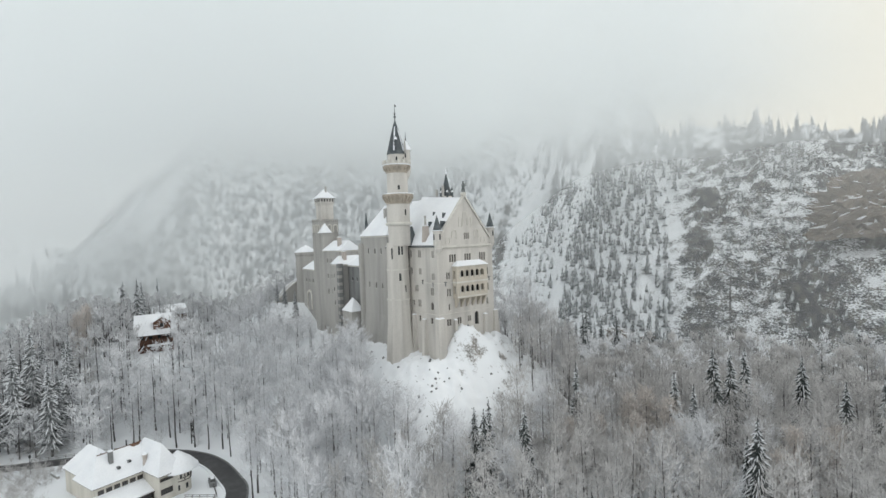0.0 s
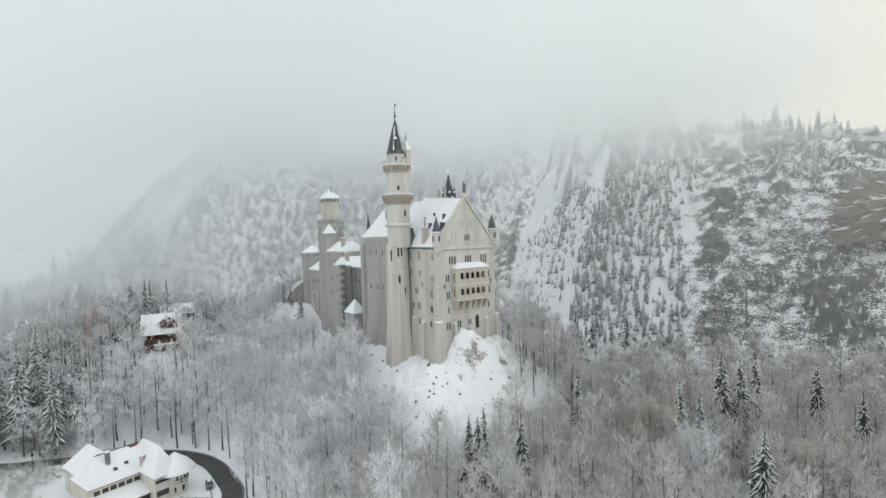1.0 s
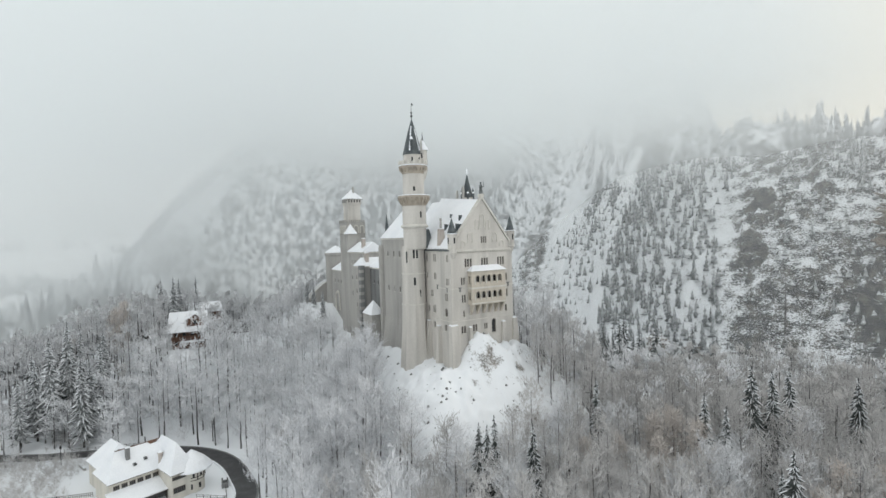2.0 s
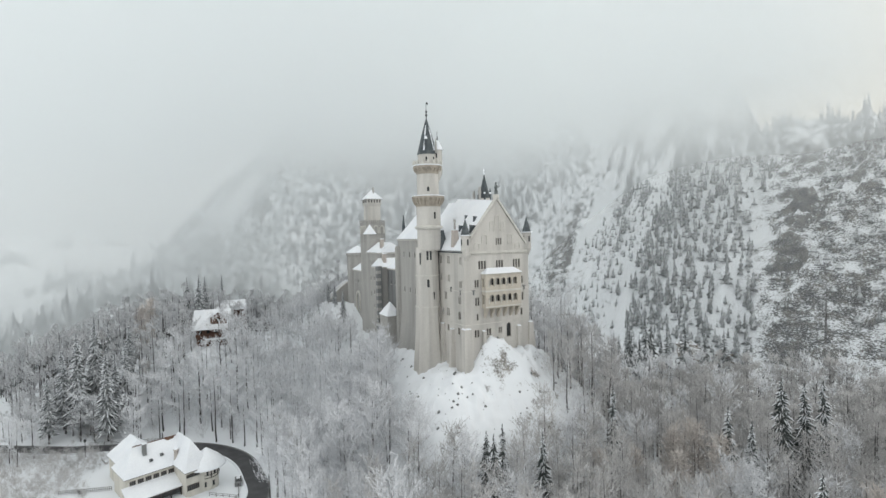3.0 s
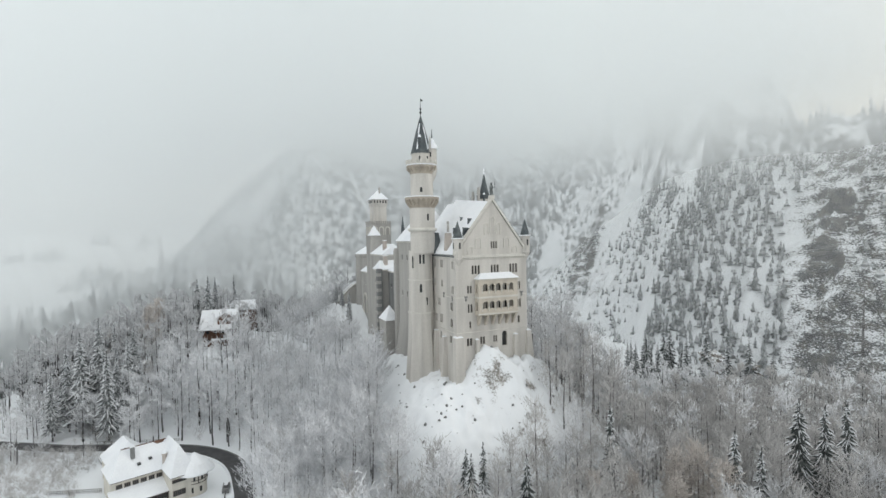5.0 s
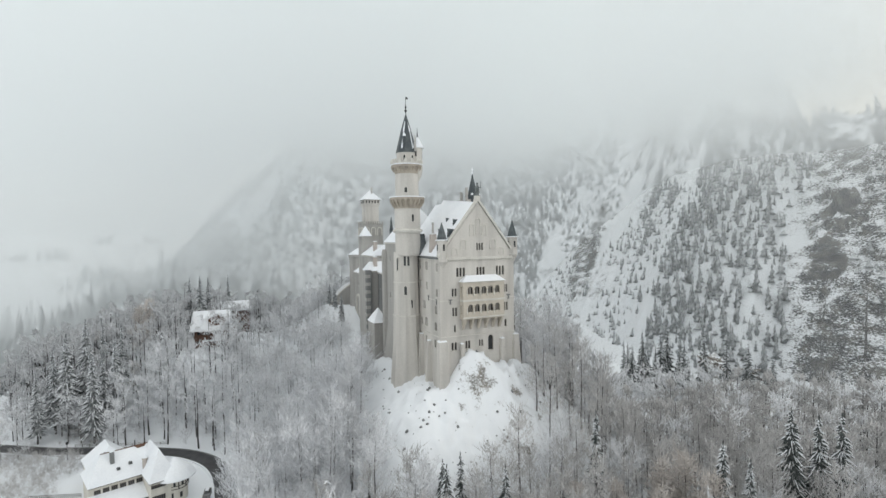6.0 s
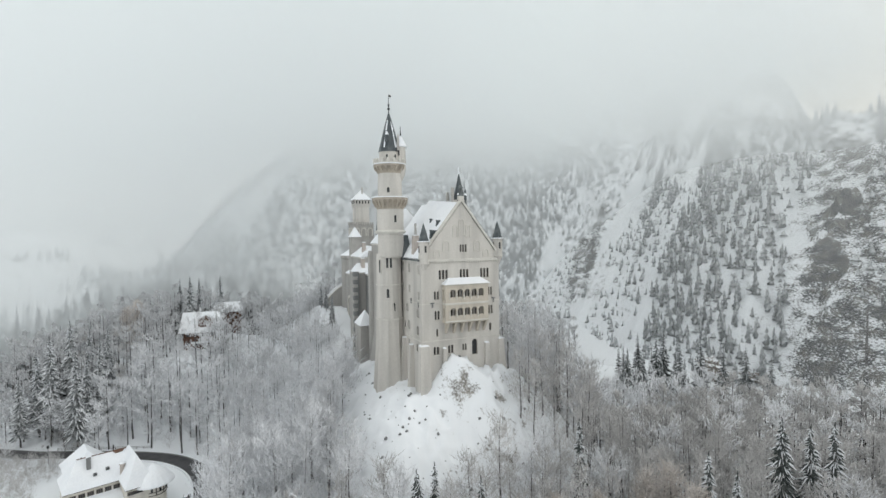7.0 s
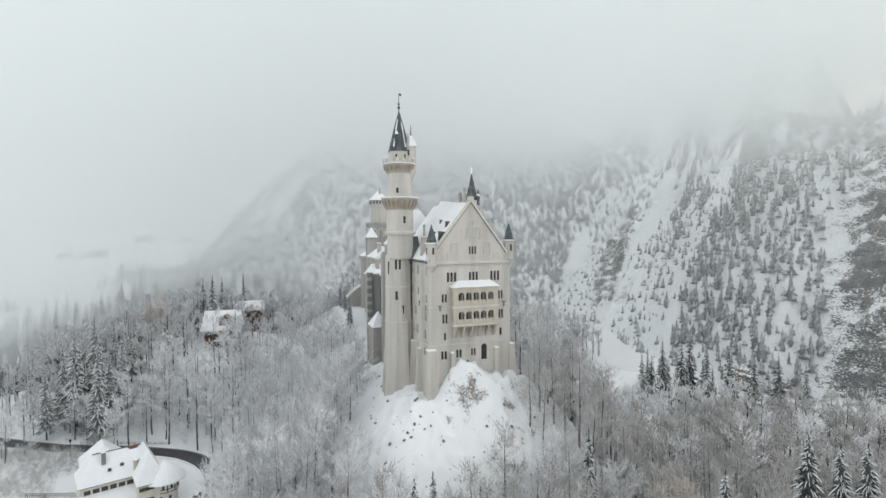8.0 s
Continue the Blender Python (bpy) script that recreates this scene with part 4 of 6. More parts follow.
    for k in range(7):
        row = [ramp_at(a, o, dz) for a in (k / 7, (k + 1) / 7) for o in (0.0, 3.4) for dz in (-12, 0)]
        sh.add(row, [(1, 3, 7, 5), (0, 4, 6, 2), (0, 1, 5, 4), (2, 6, 7, 3), (0, 2, 3, 1), (4, 5, 7, 6)])
    part("ramp_body", sh, GREYSTONE, r)


build_palace()
build_tower()
build_rear_turret()
build_statue()
build_rear()


# ---- the road and the inn below the wood ----
def ribbon(pts, steps=6):
    """A smooth line through pts."""
    out = []
    for i in range(len(pts) - 1):
        p0, p1, p2, p3 = (Vector((*pts[min(max(k, 0), len(pts) - 1)], 0)) for k in (i - 1, i, i + 1, i + 2))
        for s in range(steps):
            t = s / steps
            out.append(0.5 * (2 * p1 + (p2 - p0) * t + (2 * p0 - 5 * p1 + 4 * p2 - p3) * t * t + (3 * p1 - p0 - 3 * p2 + p3) * t ** 3))
    return out


def road_strip(name, off0, off1, z, thick, stuff, label, category):
    line = ribbon(ROAD)
    sh = Shape()
    rows = []
    for i, p in enumerate(line):
        along = (line[min(i + 1, len(line) - 1)] - line[max(i - 1, 0)]).normalized()
        side = Vector((-along.y, along.x, 0))
        rows.append((p + side * off0, p + side * off1))
    corners = [(q.x, q.y, z + dz) for a, b in rows for q, dz in ((a, -thick), (a, 0), (b, 0), (b, -thick))]
    n = len(rows)
    faces = [(4 * i + k, 4 * i + (k + 1) % 4, 4 * i + 4 + (k + 1) % 4, 4 * i + 4 + k) for i in range(n - 1) for k in range(4)]
    sh.add(corners, faces)
    ob = new(name, sh.mesh(name, stuff))
    return tagged(ob, label, category, kind="structure")


road_strip("road", -2.5, 2.5, -28.05, 1.2, ASPHALT, "wet dark asphalt road cleared of snow", "road")
road_strip("kerb_outer", 2.55, 2.95, -27.85, 1.4, DARKSTONE, "low dark stone kerb along the road", "kerb")
road_strip("kerb_inner", -2.95, -2.55, -27.85, 1.4, SNOW, "snow bank along the road", "kerb")


def windows_row(parent, y0, y1, n, z, w, h, x, pair=2):
    """Small paired windows along an east-facing wall at x."""
    for i in range(n):
        y = y0 + (y1 - y0) * (i + 0.5) / n
        f = part("window", Shape().box(x, x + 0.09, y - w / 2 - 0.08, y + w / 2 + 0.08, z - 0.08, z + h + 0.08), FRAMEWOOD, parent)
        for k in range(pair):
            a = y - w / 2 + w * k / pair
            part("pane", Shape().box(x + 0.09, x + 0.12, a + 0.04, a + w / pair - 0.04, z, z + h), PANE, f)


def gable_roof(parent, x0, x1, y0, y1, z0, z1, axis="y", over=0.6, hip=0.0, name="roof"):
    """Gabled or half-hipped roof with its snow; axis: the way the ridge runs."""
    x0, x1, y0, y1 = x0 - over, x1 + over, y0 - over, y1 + over
    for grow, dz, stuff in ((0.0, 0.0, DARKWOOD), (-0.04, 0.14, SNOW)):
        if axis == "y":
            xm = (x0 + x1) / 2
            ring, top = [(x0 + grow, y0 + grow), (x1 - grow, y0 + grow), (x1 - grow, y1 - grow), (x0 + grow, y1 - grow)], [(xm - .05, y0 + hip + grow), (xm + .05, y0 + hip + grow), (xm + .05, y1 - hip - grow), (xm - .05, y1 - hip - grow)]
        else:
            ym = (y0 + y1) / 2
            ring, top = [(x0 + grow, y0 + grow), (x1 - grow, y0 + grow), (x1 - grow, y1 - grow), (x0 + grow, y1 - grow)], [(x0 + hip + grow, ym - .05), (x1 - hip - grow, ym - .05), (x1 - hip - grow, ym + .05), (x0 + hip + grow, ym + .05)]
        if dz:
            part("snow_cover", Shape().prism(ring, z0 + dz, z1 + 0.3, top), stuff, r, "smooth deep snow")
        else:
            r = part(name, Shape().prism(ring, z0, z1, top), stuff, parent)
    return r


def build_inn():
    h = thing("inn", "cream rendered inn with deep snow on its roofs", "house", Matrix.Translation((0.2, 0.8, 0)))
    g = -28.6
    # main range
    part("wall", Shape().box(-148.2, -137.8, 49.6, 64, g, -22.1), CREAM, h)
    gable_roof(h, -148.2, -137.8, 49.6, 66, -22.1, -16.4, "y", 0.5, 3.6)
    # rear range
    part("rear_wall", Shape().box(-158.5, -148.2, 51.0, 60.5, g, -22.1), CREAM, h)
    gable_roof(h, -158.5, -147.0, 51.0, 60.5, -22.1, -17.1, "x", 0.5, 3.2, "rear_roof")
    # wing with the gable towards the garden
    part("wing_wall", Shape().box(-143.0, -129.6, 60.9, 65.4, g, -21.9), CREAM, h)
    gable_roof(h, -146.0, -129.6, 60.9, 66.6, -21.9, -15.5, "x", 0.45, 4.2, "wing_roof")
    # round bay with timbered storey
    bay = part("bay", Shape().lathe(-132.2, 67.0, [(2.9, g), (2.9, -25.2), (3.0, -25.1), (3.0, -22.2)], 20), CREAM, h, "round cream bay")
    part("bay_roof", Shape().lathe(-132.2, 67.0, [(4.9, -22.5), (4.85, -22.15), (3.2, -20.3), (0.3, -18.0)], 20), SNOW, bay, "snow-covered cone roof")
    for k in range(20):
        a = 2 * math.pi * k / 20
        if k % 2 == 0:
            part("timber_post", Shape().lathe(-132.2 + 3.02 * math.cos(a), 67.0 + 3.02 * math.sin(a), [(0.13, -25.1), (0.13, -22.3)], 4, a), DARKWOOD, bay)
        else:
            part("bay_window", Shape().lathe(-132.2 + 2.86 * math.cos(a), 67.0 + 2.86 * math.sin(a), [(0.34, -24.2), (0.34, -22.9)], 4, a + math.pi / 4), PANE, bay)
    for z in (-25.15, -24.4):
        part("timber_rail", Shape().lathe(-132.2, 67.0, [(3.06, z), (3.06, z + 0.16)], 20), DARKWOOD, bay)
    for a in (-1.2, -0.5, 0.2):
        part("bay_window", Shape().lathe(-132.2 + 2.75 * math.cos(a), 67.0 + 2.75 * math.sin(a), [(0.4, -27.3), (0.4, -26.0)], 4, a + math.pi / 4), PANE, bay)
    # windows under the eaves and in the wing
    windows_row(h, 50.2, 61.0, 6, -23.9, 1.25, 0.95, -137.8, 3)
    for k in range(7):
        part("shutter", Shape().box(-137.8, -137.72, 49.95 + k * 1.8, 50.4 + k * 1.8, -24.0, -22.9), TRIMSTONE, h)
    windows_row(h, 61.1, 64.0, 3, -26.6, 0.9, 1.3, -129.6, 2)
    part("fascia", Shape().box(-129.58, -129.3, 60.9, 64.2, -23.2, -22.5), DARKWOOD, h)
    windows_row(h, 61.0, 64.0, 5, -23.1, 0.6, 0.5, -129.3, 1)
    # veranda
    v = part("veranda_roof", Shape().add([(-137.75, 48.6, -24.3), (-137.75, 61.1, -24.3), (-132.4, 61.1, -26.2), (-132.4, 48.6, -26.2), (-137.75, 48.6, -23.95), (-137.75, 61.1, -23.95), (-132.4, 61.1, -25.8), (-132.4, 48.6, -25.8)],
                                         [(0, 1, 2, 3), (7, 6, 5, 4), (0, 4, 5, 1), (1, 5, 6, 2), (2, 6, 7, 3), (3, 7, 4, 0)]), SNOW, h, "snow-covered veranda roof")
    part("gutter", Shape().box(-132.4, -132.2, 48.5, 61.2, -26.25, -26.05), DARKWOOD, v)
    for k in range(6):
        part("post", Shape().box(-132.8, -132.6, 48.8 + k * 2.35, 49.0 + k * 2.35, g, -26.1), DARKWOOD, v)
    part("glazing", Shape().box(-133.1, -133.0, 49.0, 60.9, g + 0.9, -26.2), PANE, v)
    # chimneys, skylights, dish
    c = part("chimney", Shape().box(-141.4, -140.4, 54.4, 55.3, -18.4, -15.4), DARKSTONE, h)
    part("snow_cap", Shape().box(-141.5, -140.3, 54.3, 55.4, -15.4, -15.2), SNOW, c)
    c = part("chimney", Shape().lathe(-137.6, 61.4, [(0.55, -21), (0.55, -18.4), (0.7, -18.3), (0.7, -18.0)], 8), BRICKPLASTER, h)
    part("snow_cap", Shape().lathe(-137.6, 61.4, [(0.65, -18.0), (0.3, -17.6)], 8), SNOW, c)
    for y, x in ((55.9, -139.4), (58.6, -139.9)):
        zz = -22.0 + (-137.3 - x) * 1.0
        part("skylight", Shape().box(x - 0.5, x + 0.5, y - 0.4, y + 0.4, zz + 0.0, zz + 0.5), DARKSTONE, h)
        part("skylight_pane", Shape().box(x - 0.36, x + 0.52, y - 0.28, y + 0.28, zz + 0.1, zz + 0.53), PANE, h)
    for x, y in ((-143, 50.6), (-146.5, 58.0)):
        part("vent", Shape().lathe(x, y + 3, [(0.16, -17.5), (0.16, -15.9)], 6), IRON, h)
    part("ridge_tiles", Shape().tube([(-142.9, 52.6, -16.12), (-142.9, 64.0, -16.12)], [0.14, 0.14], 5), BROWNWOOD, h, "bare brown ridge tiles")
    part("bare_tiles", roof_slab(Shape(), (-142.85, 60.0, -15.98), (-142.85, 63.0, -15.98), (-142.3, 62.4, -16.56), (-142.2, 60.8, -16.66), 0.12), BROWNWOOD, h, "brown tiles where the snow has slid")


def build_fence(name, label, p0, p1, h, gap, stuff):
    f = thing(name, label, "fence")
    n = max(2, int(math.dist(p0, p1) / gap))
    for k in range(n + 1):
        a = k / n
        x, y = p0[0] + (p1[0] - p0[0]) * a, p0[1] + (p1[1] - p0[1]) * a
        part("post", Shape().lathe(x, y, [(0.07, -28.9), (0.06, -28.3 + h)], 5), stuff, f)
    for z in (0.45, 0.9):
        part("rail", Shape().tube([(*p0, -28.3 + h * z), (*p1, -28.3 + h * z)], [0.06, 0.06], 4), stuff, f)


def build_yard():
    build_fence("garden_fence", "dark timber garden fence in the snow", (-157, 40), (-149.2, 50.0), 1.1, 0.5, DARKWOOD)
    build_fence("road_railing", "dark timber railing beside the road bend", (-126.5, 73.8), (-119.5, 70.6), 1.0, 1.6, DARKWOOD)
    build_fence("road_railing", "dark timber railing beside the road bend", (-119.5, 70.6), (-113.0, 62.0), 1.0, 1.6, DARKWOOD)
    build_fence("yard_fence", "dark timber fence across the snowy yard", (-126.0, 66.0), (-119.5, 70.0), 1.0, 1.6, DARKWOOD)
    build_fence("road_fence", "dark timber fence along the upper road", (-189, 53.5), (-170, 75.5), 1.0, 2.2, DARKWOOD)
    l = thing("street_lamp", "dark street lamp post with snow on its head", "lamp")
    part("post", Shape().lathe(-179.2, 50.4, [(0.14, -28.9), (0.1, -24.4), (0.08, -23.6)], 8), IRON, l)
    part("lamp_head", Shape().lathe(-179.2, 50.4, [(0.15, -23.6), (0.35, -23.3), (0.3, -22.8), (0.05, -22.6)], 8), IRON, l)
    b = thing("garden_bench", "dark garden bench half buried in snow", "bench")
    part("seat", Shape().box(-154.9, -153.1, 43.6, 44.2, -27.95, -27.8), DARKWOOD, b)
    part("backrest", Shape().box(-154.9, -153.1, 43.5, 43.6, -27.8, -27.2), DARKWOOD, b)
    for x in (-154.8, -153.3):
        part("leg", Shape().box(x, x + 0.12, 43.6, 44.2, -28.7, -27.95), DARKWOOD, b)
    for x, y, w in ((-171.0, 53.5, 2.4), (-180.5, 46.0, 3.0)):
        s = thing("low_wall", "low stone wall capped with snow beside the road", "wall")
        part("stones", Shape().box(x - w, x + w, y - 0.3, y + 0.3, -28.9, -27.6), GREYSTONE, s)
        part("snow_cap", Shape().box(x - w - 0.1, x + w + 0.1, y - 0.4, y + 0.4, -27.6, -27.25), SNOW, s)
    c = thing("parked_car", "dark car parked beside the inn under snow", "car")
    part("body", Shape().prism([(-129.0, 74.0), (-125.2, 72.2), (-124.5, 73.7), (-128.3, 75.5)], -28.1, -27.2), DARKSTONE, c)
    part("cabin", Shape().prism([(-128.4, 74.0), (-125.9, 72.8), (-125.3, 73.9), (-127.8, 75.1)], -27.2, -26.6, [(-128.0, 74.0), (-126.3, 73.2), (-125.8, 73.9), (-127.5, 74.8)]), PANE, c)
    part("snow_cover", Shape().prism([(-128.0, 74.0), (-126.3, 73.2), (-125.8, 73.9), (-127.5, 74.8)], -26.6, -26.45), SNOW, c)
    for x, y in ((-128.3, 74.0), (-125.6, 72.7), (-127.7, 75.0), (-125.0, 73.7)):
        part("wheel", Shape().lathe(x, y, [(0.2, -28.5), (0.3, -28.2), (0.2, -27.9)], 8), IRON, c)


def build_cottage():
    m = Matrix.Translation((-221.0, 107.0, 0)) @ Matrix.Rotation(radians(64), 4, "Z")
    h = thing("chalet", "brown timber chalet with snowy roof among the trees", "house", m)
    part("wall", Shape().box(-6.5, 6.5, -4.5, 4.5, -9, -0.9), BROWNWOOD, h)
    r = part("roof", Shape().prism([(-8, -7.4), (8, -7.4), (8, 7.4), (-8, 7.4)], -1.2, 6.4, [(-7.4, -.1), (7.4, -.1), (7.4, .1), (-7.4, .1)]), DARKWOOD, h)
    part("snow_cover", Shape().prism([(-8.05, -7.5), (8.05, -7.5), (8.05, 7.5), (-8.05, 7.5)], -1.0, 6.8, [(-7.4, -.1), (7.4, -.1), (7.4, .1), (-7.4, .1)]), SNOW, r, "smooth deep snow")
    d = part("gable_dormer", Shape().prism([(-0.6, -5.6), (5.8, -5.6), (5.8, 0), (-0.6, 0)], 0.9, 4.0), BROWNWOOD, h, "brown timber gable")
    part("gable_front", Shape().add([(-0.6, -5.6, 4.0), (5.8, -5.6, 4.0), (2.6, -5.6, 6.0), (-0.6, -5.3, 4.0), (5.8, -5.3, 4.0), (2.6, -5.3, 6.0)], [(0, 1, 2), (5, 4, 3), (0, 3, 4, 1), (1, 4, 5, 2), (2, 5, 3, 0)]), BROWNWOOD, d)
    for q in (-1, 1):
        part("dormer_roof", roof_slab(Shape(), (2.6, -6.1, 6.3), (2.6 + q * 3.8, -6.1, 3.9), (2.6 + q * 3.8, 1.0, 3.9), (2.6, 1.0, 6.3), 0.3), SNOW, d, "snow on the dormer roof")
    part("dormer_window", Shape().box(1.8, 3.4, -5.7, -5.6, 1.8, 3.4), PANE, d)
    b = part("balcony", Shape().box(-6.6, 6.6, -5.6, -4.5, -4.4, -4.2), BROWNWOOD, h)
    part("balcony_rail", Shape().box(-6.6, 6.6, -5.65, -5.55, -4.2, -3.2), BROWNWOOD, b)
    for k in range(4):
        part("window", Shape().box(-5.4 + k * 3.1, -4.2 + k * 3.1, -4.58, -4.5, -3.0, -1.8), PANE, h)
        part("window", Shape().box(-5.4 + k * 3.1, -4.2 + k * 3.1, -4.58, -4.5, -6.8, -5.5), PANE, h)
    part("porch_roof", Shape().box(-3, 6, -8.2, -5.7, -5.4, -5.0), SNOW, h)
    part("porch_post", Shape().box(-2.9, -2.6, -8.1, -7.8, -9, -5.4), BROWNWOOD, h)
    part("porch_post", Shape().box(5.6, 5.9, -8.1, -7.8, -9, -5.4), BROWNWOOD, h)
    c = part("chimney", Shape().box(-5.5, -4.7, 0.4, 1.2, 4, 7.4), DARKSTONE, h)
    part("snow_cap", Shape().box(-5.6, -4.6, 0.3, 1.3, 7.4, 7.6), SNOW, c)
    m = Matrix.Translation((-246.0, 126.0, 0)) @ Matrix.Rotation(radians(70), 4, "Z")
    h = thing("barn", "low timber building under deep snow behind the chalet", "house", m)
    part("wall", Shape().box(-7, 7, -4, 4, -8, 2.6), BROWNWOOD, h)
    r = part("roof", Shape().prism([(-8, -5.2), (8, -5.2), (8, 5.2), (-8, 5.2)], 2.4, 6.4, [(-7, -.1), (7, -.1), (7, .1), (-7, .1)]), DARKWOOD, h)
    part("snow_cover", Shape().prism([(-7.9, -5.1), (7.9, -5.1), (7.9, 5.1), (-7.9, 5.1)], 2.6, 7.0, [(-7, -.1), (7, -.1), (7, .1), (-7, .1)]), SNOW, r, "smooth deep snow")


build_inn()
build_yard()
build_cottage()


# ---- trees ----
def bare_tree(seed, tall, wide, twigs, low=0.30, up=0.6, thick=1.0, limbs=18):
    """Trunk with limbs, and a crown of fine twigs, as two shapes."""
    rnd = random.Random(seed)
    wood, crown = Shape(), Shape()
    lean = (rnd.uniform(-0.04, 0.04), rnd.uniform(-0.04, 0.04))
    spine = [(lean[0] * tall * k / 6 + rnd.uniform(-0.12, 0.12), lean[1] * tall * k / 6 + rnd.uniform(-0.12, 0.12), tall * 0.9 * k / 6 - (0.6 if k == 0 else 0)) for k in range(7)]
    wood.tube(spine, [0.27, 0.23, 0.2, 0.16, 0.11, 0.07, 0.03], 5)
    tips = []
    for k in range(limbs):
        h = low + (0.9 - low) * (k + rnd.random()) / limbs
        f = h / 0.9 * 6
        i = min(5, int(f))
        base = Vector(spine[i]).lerp(Vector(spine[i + 1]), f - i)
        a = k * 2.4 + rnd.uniform(-0.5, 0.5)
        reach = wide * (0.35 + 0.65 * math.sin(math.pi * min(1, (h - low) / (0.95 - low) * 0.8 + 0.22))) * rnd.uniform(0.75, 1.1)
        end = base + Vector((reach * math.cos(a), reach * math.sin(a), reach * up * rnd.uniform(0.8, 1.7)))
        mid = base.lerp(end, 0.5) + Vector((0, 0, -0.12 * reach))
        crown.tube([base, mid, end], [0.07, 0.045, 0.02], 3)
        tips += [(base, mid, end, reach)]
    for k in range(twigs):
        base, mid, end, reach = tips[rnd.randrange(len(tips))]
        s = rnd.uniform(0.2, 1.0)
        p = (base.lerp(mid, s * 2) if s < 0.5 else mid.lerp(end, s * 2 - 1)) + Vector((rnd.gauss(0, 0.55), rnd.gauss(0, 0.55), rnd.gauss(0, 0.5)))
        out = (end - base).normalized()
        d = (out * rnd.uniform(0.2, 1.0) + Vector((rnd.gauss(0, 0.55), rnd.gauss(0, 0.55), rnd.gauss(0.6, 0.45)))).normalized()
        length = rnd.uniform(0.8, 2.0)
        a, b = d.cross(Vector((0.3, 0.2, 0.9))).normalized(), rnd.uniform(0.045, 0.075) * thick
        c = d.cross(a)
        crown.add([p + a * b, p + (c * 0.87 - a * 0.5) * b, p + (c * -0.87 - a * 0.5) * b, p + d * length], [(0, 1, 3), (1, 2, 3), (2, 0, 3)])
    return wood, crown


def spruce(seed, tall, wide, tiers, fans, low=0.10):
    """Trunk, and drooping tiers of boughs with ragged ends."""
    rnd = random.Random(seed)
    wood, boughs, load = Shape(), Shape(), Shape()
    wood.tube([(0, 0, -0.8), (0, 0, tall * 0.5), (0, 0, tall * 0.97)], [0.26, 0.15, 0.03], 5)
    for k in range(tiers):
        f = k / (tiers - 1)
        z = tall * (low + (0.99 - low) * f)
        r = wide * (1 - f) ** 0.75 + 0.1
        for j in range(fans):
            a = 2 * math.pi * (j + 0.5 * (k % 2)) / fans + rnd.uniform(-0.3, 0.3)
            q = r * rnd.uniform(0.5, 1.15)
            drop = q * rnd.uniform(0.22, 0.55)
            zz = z + rnd.uniform(-0.25, 0.25)
            many = tiers > 10
            for turn, share in ((0, 1.0), (rnd.uniform(0.3, 0.5), 0.72), (-rnd.uniform(0.3, 0.5), 0.72)) if many else ((0, 1.0),):
                c, s = math.cos(a + turn), math.sin(a + turn)
                e = q * share
                w = e * (0.12 if many else 0.34) + 0.05
                thick = 0.05 + 0.07 * e
                m = 0.55 * e
                tip = [(0.1 * c, 0.1 * s, zz + 0.1), (m * c - w * s, m * s + w * c, zz - drop * 0.5 * share), (e * c, e * s, zz - drop * share), (m * c + w * s, m * s - w * c, zz - drop * 0.5 * share)]
                if many and k < tiers - 1 and rnd.random() < (0.65 if turn == 0 else 0.35):
                    lift = Vector((0, 0, 0.09))
                    p0, p1, p2 = Vector((0.25 * e * c, 0.25 * e * s, zz - drop * 0.12 * share)), Vector((m * c, m * s, zz - drop * 0.35 * share + 0.06)), Vector((e * 0.98 * c, e * 0.98 * s, zz - drop * share))
                    side = Vector((-s, c, 0)) * (0.03 + 0.024 * e)
                    load.add([p0 + lift, p1 + side, p1 + lift * 1.6, p1 - side, p2 + side * 0.7, p2 + lift, p2 - side * 0.7], [(0, 1, 2), (0, 2, 3), (1, 4, 5, 2), (2, 5, 6, 3)])
                if many:
                    boughs.add(tip + [(m * c, m * s, zz - drop * 0.35 * share + 0.06), (m * c, m * s, zz - drop * 0.6 * share - thick)],
                               [(0, 4, 1), (1, 4, 2), (2, 4, 3), (3, 4, 0), (0, 1, 5), (1, 2, 5), (2, 3, 5), (3, 0, 5)])
                else:
                    boughs.add(tip + [(0.0, 0.0, zz - 0.5 - thick * 3)], [(0, 2, 1), (0, 3, 2), (1, 2, 4), (2, 3, 4)])
    return (wood, boughs, load) if tiers > 16 else (wood, boughs)


def arrays(shape):
    v = np.array(shape.v, np.float32)
    t = np.array([(f[0], f[i], f[i + 1]) for f in shape.f for i in range(1, len(f) - 1)], np.int32)
    return v, t


def joined(name, shapes, places, stuff):
    """One mesh of many copies. places: (kind, x, y, z, turn, scale)."""
    vs, ts, k = [], [], 0
    made = [arrays(s) for s in shapes]
    for kind, x, y, z, turn, scale in places:
        v, t = made[kind]
        c, s = math.cos(turn), math.sin(turn)
        w = np.empty_like(v)
        w[:, 0], w[:, 1], w[:, 2] = (v[:, 0] * c - v[:, 1] * s) * scale + x, (v[:, 0] * s + v[:, 1] * c) * scale + y, v[:, 2] * scale + z
        vs.append(w)
        ts.append(t + k)
        k += len(v)
    v, t = np.concatenate(vs), np.concatenate(ts)
    me = bpy.data.meshes.new(name)
    me.vertices.add(len(v))
    me.vertices.foreach_set("co", v.reshape(-1))
    me.loops.add(t.size)
    me.loops.foreach_set("vertex_index", t.reshape(-1))
    me.polygons.add(len(t))
    me.polygons.foreach_set("loop_start", np.arange(len(t), dtype=np.int32) * 3)
    me.materials.append(stuff)
    me.update()
    me.validate()
    return new(name, me)


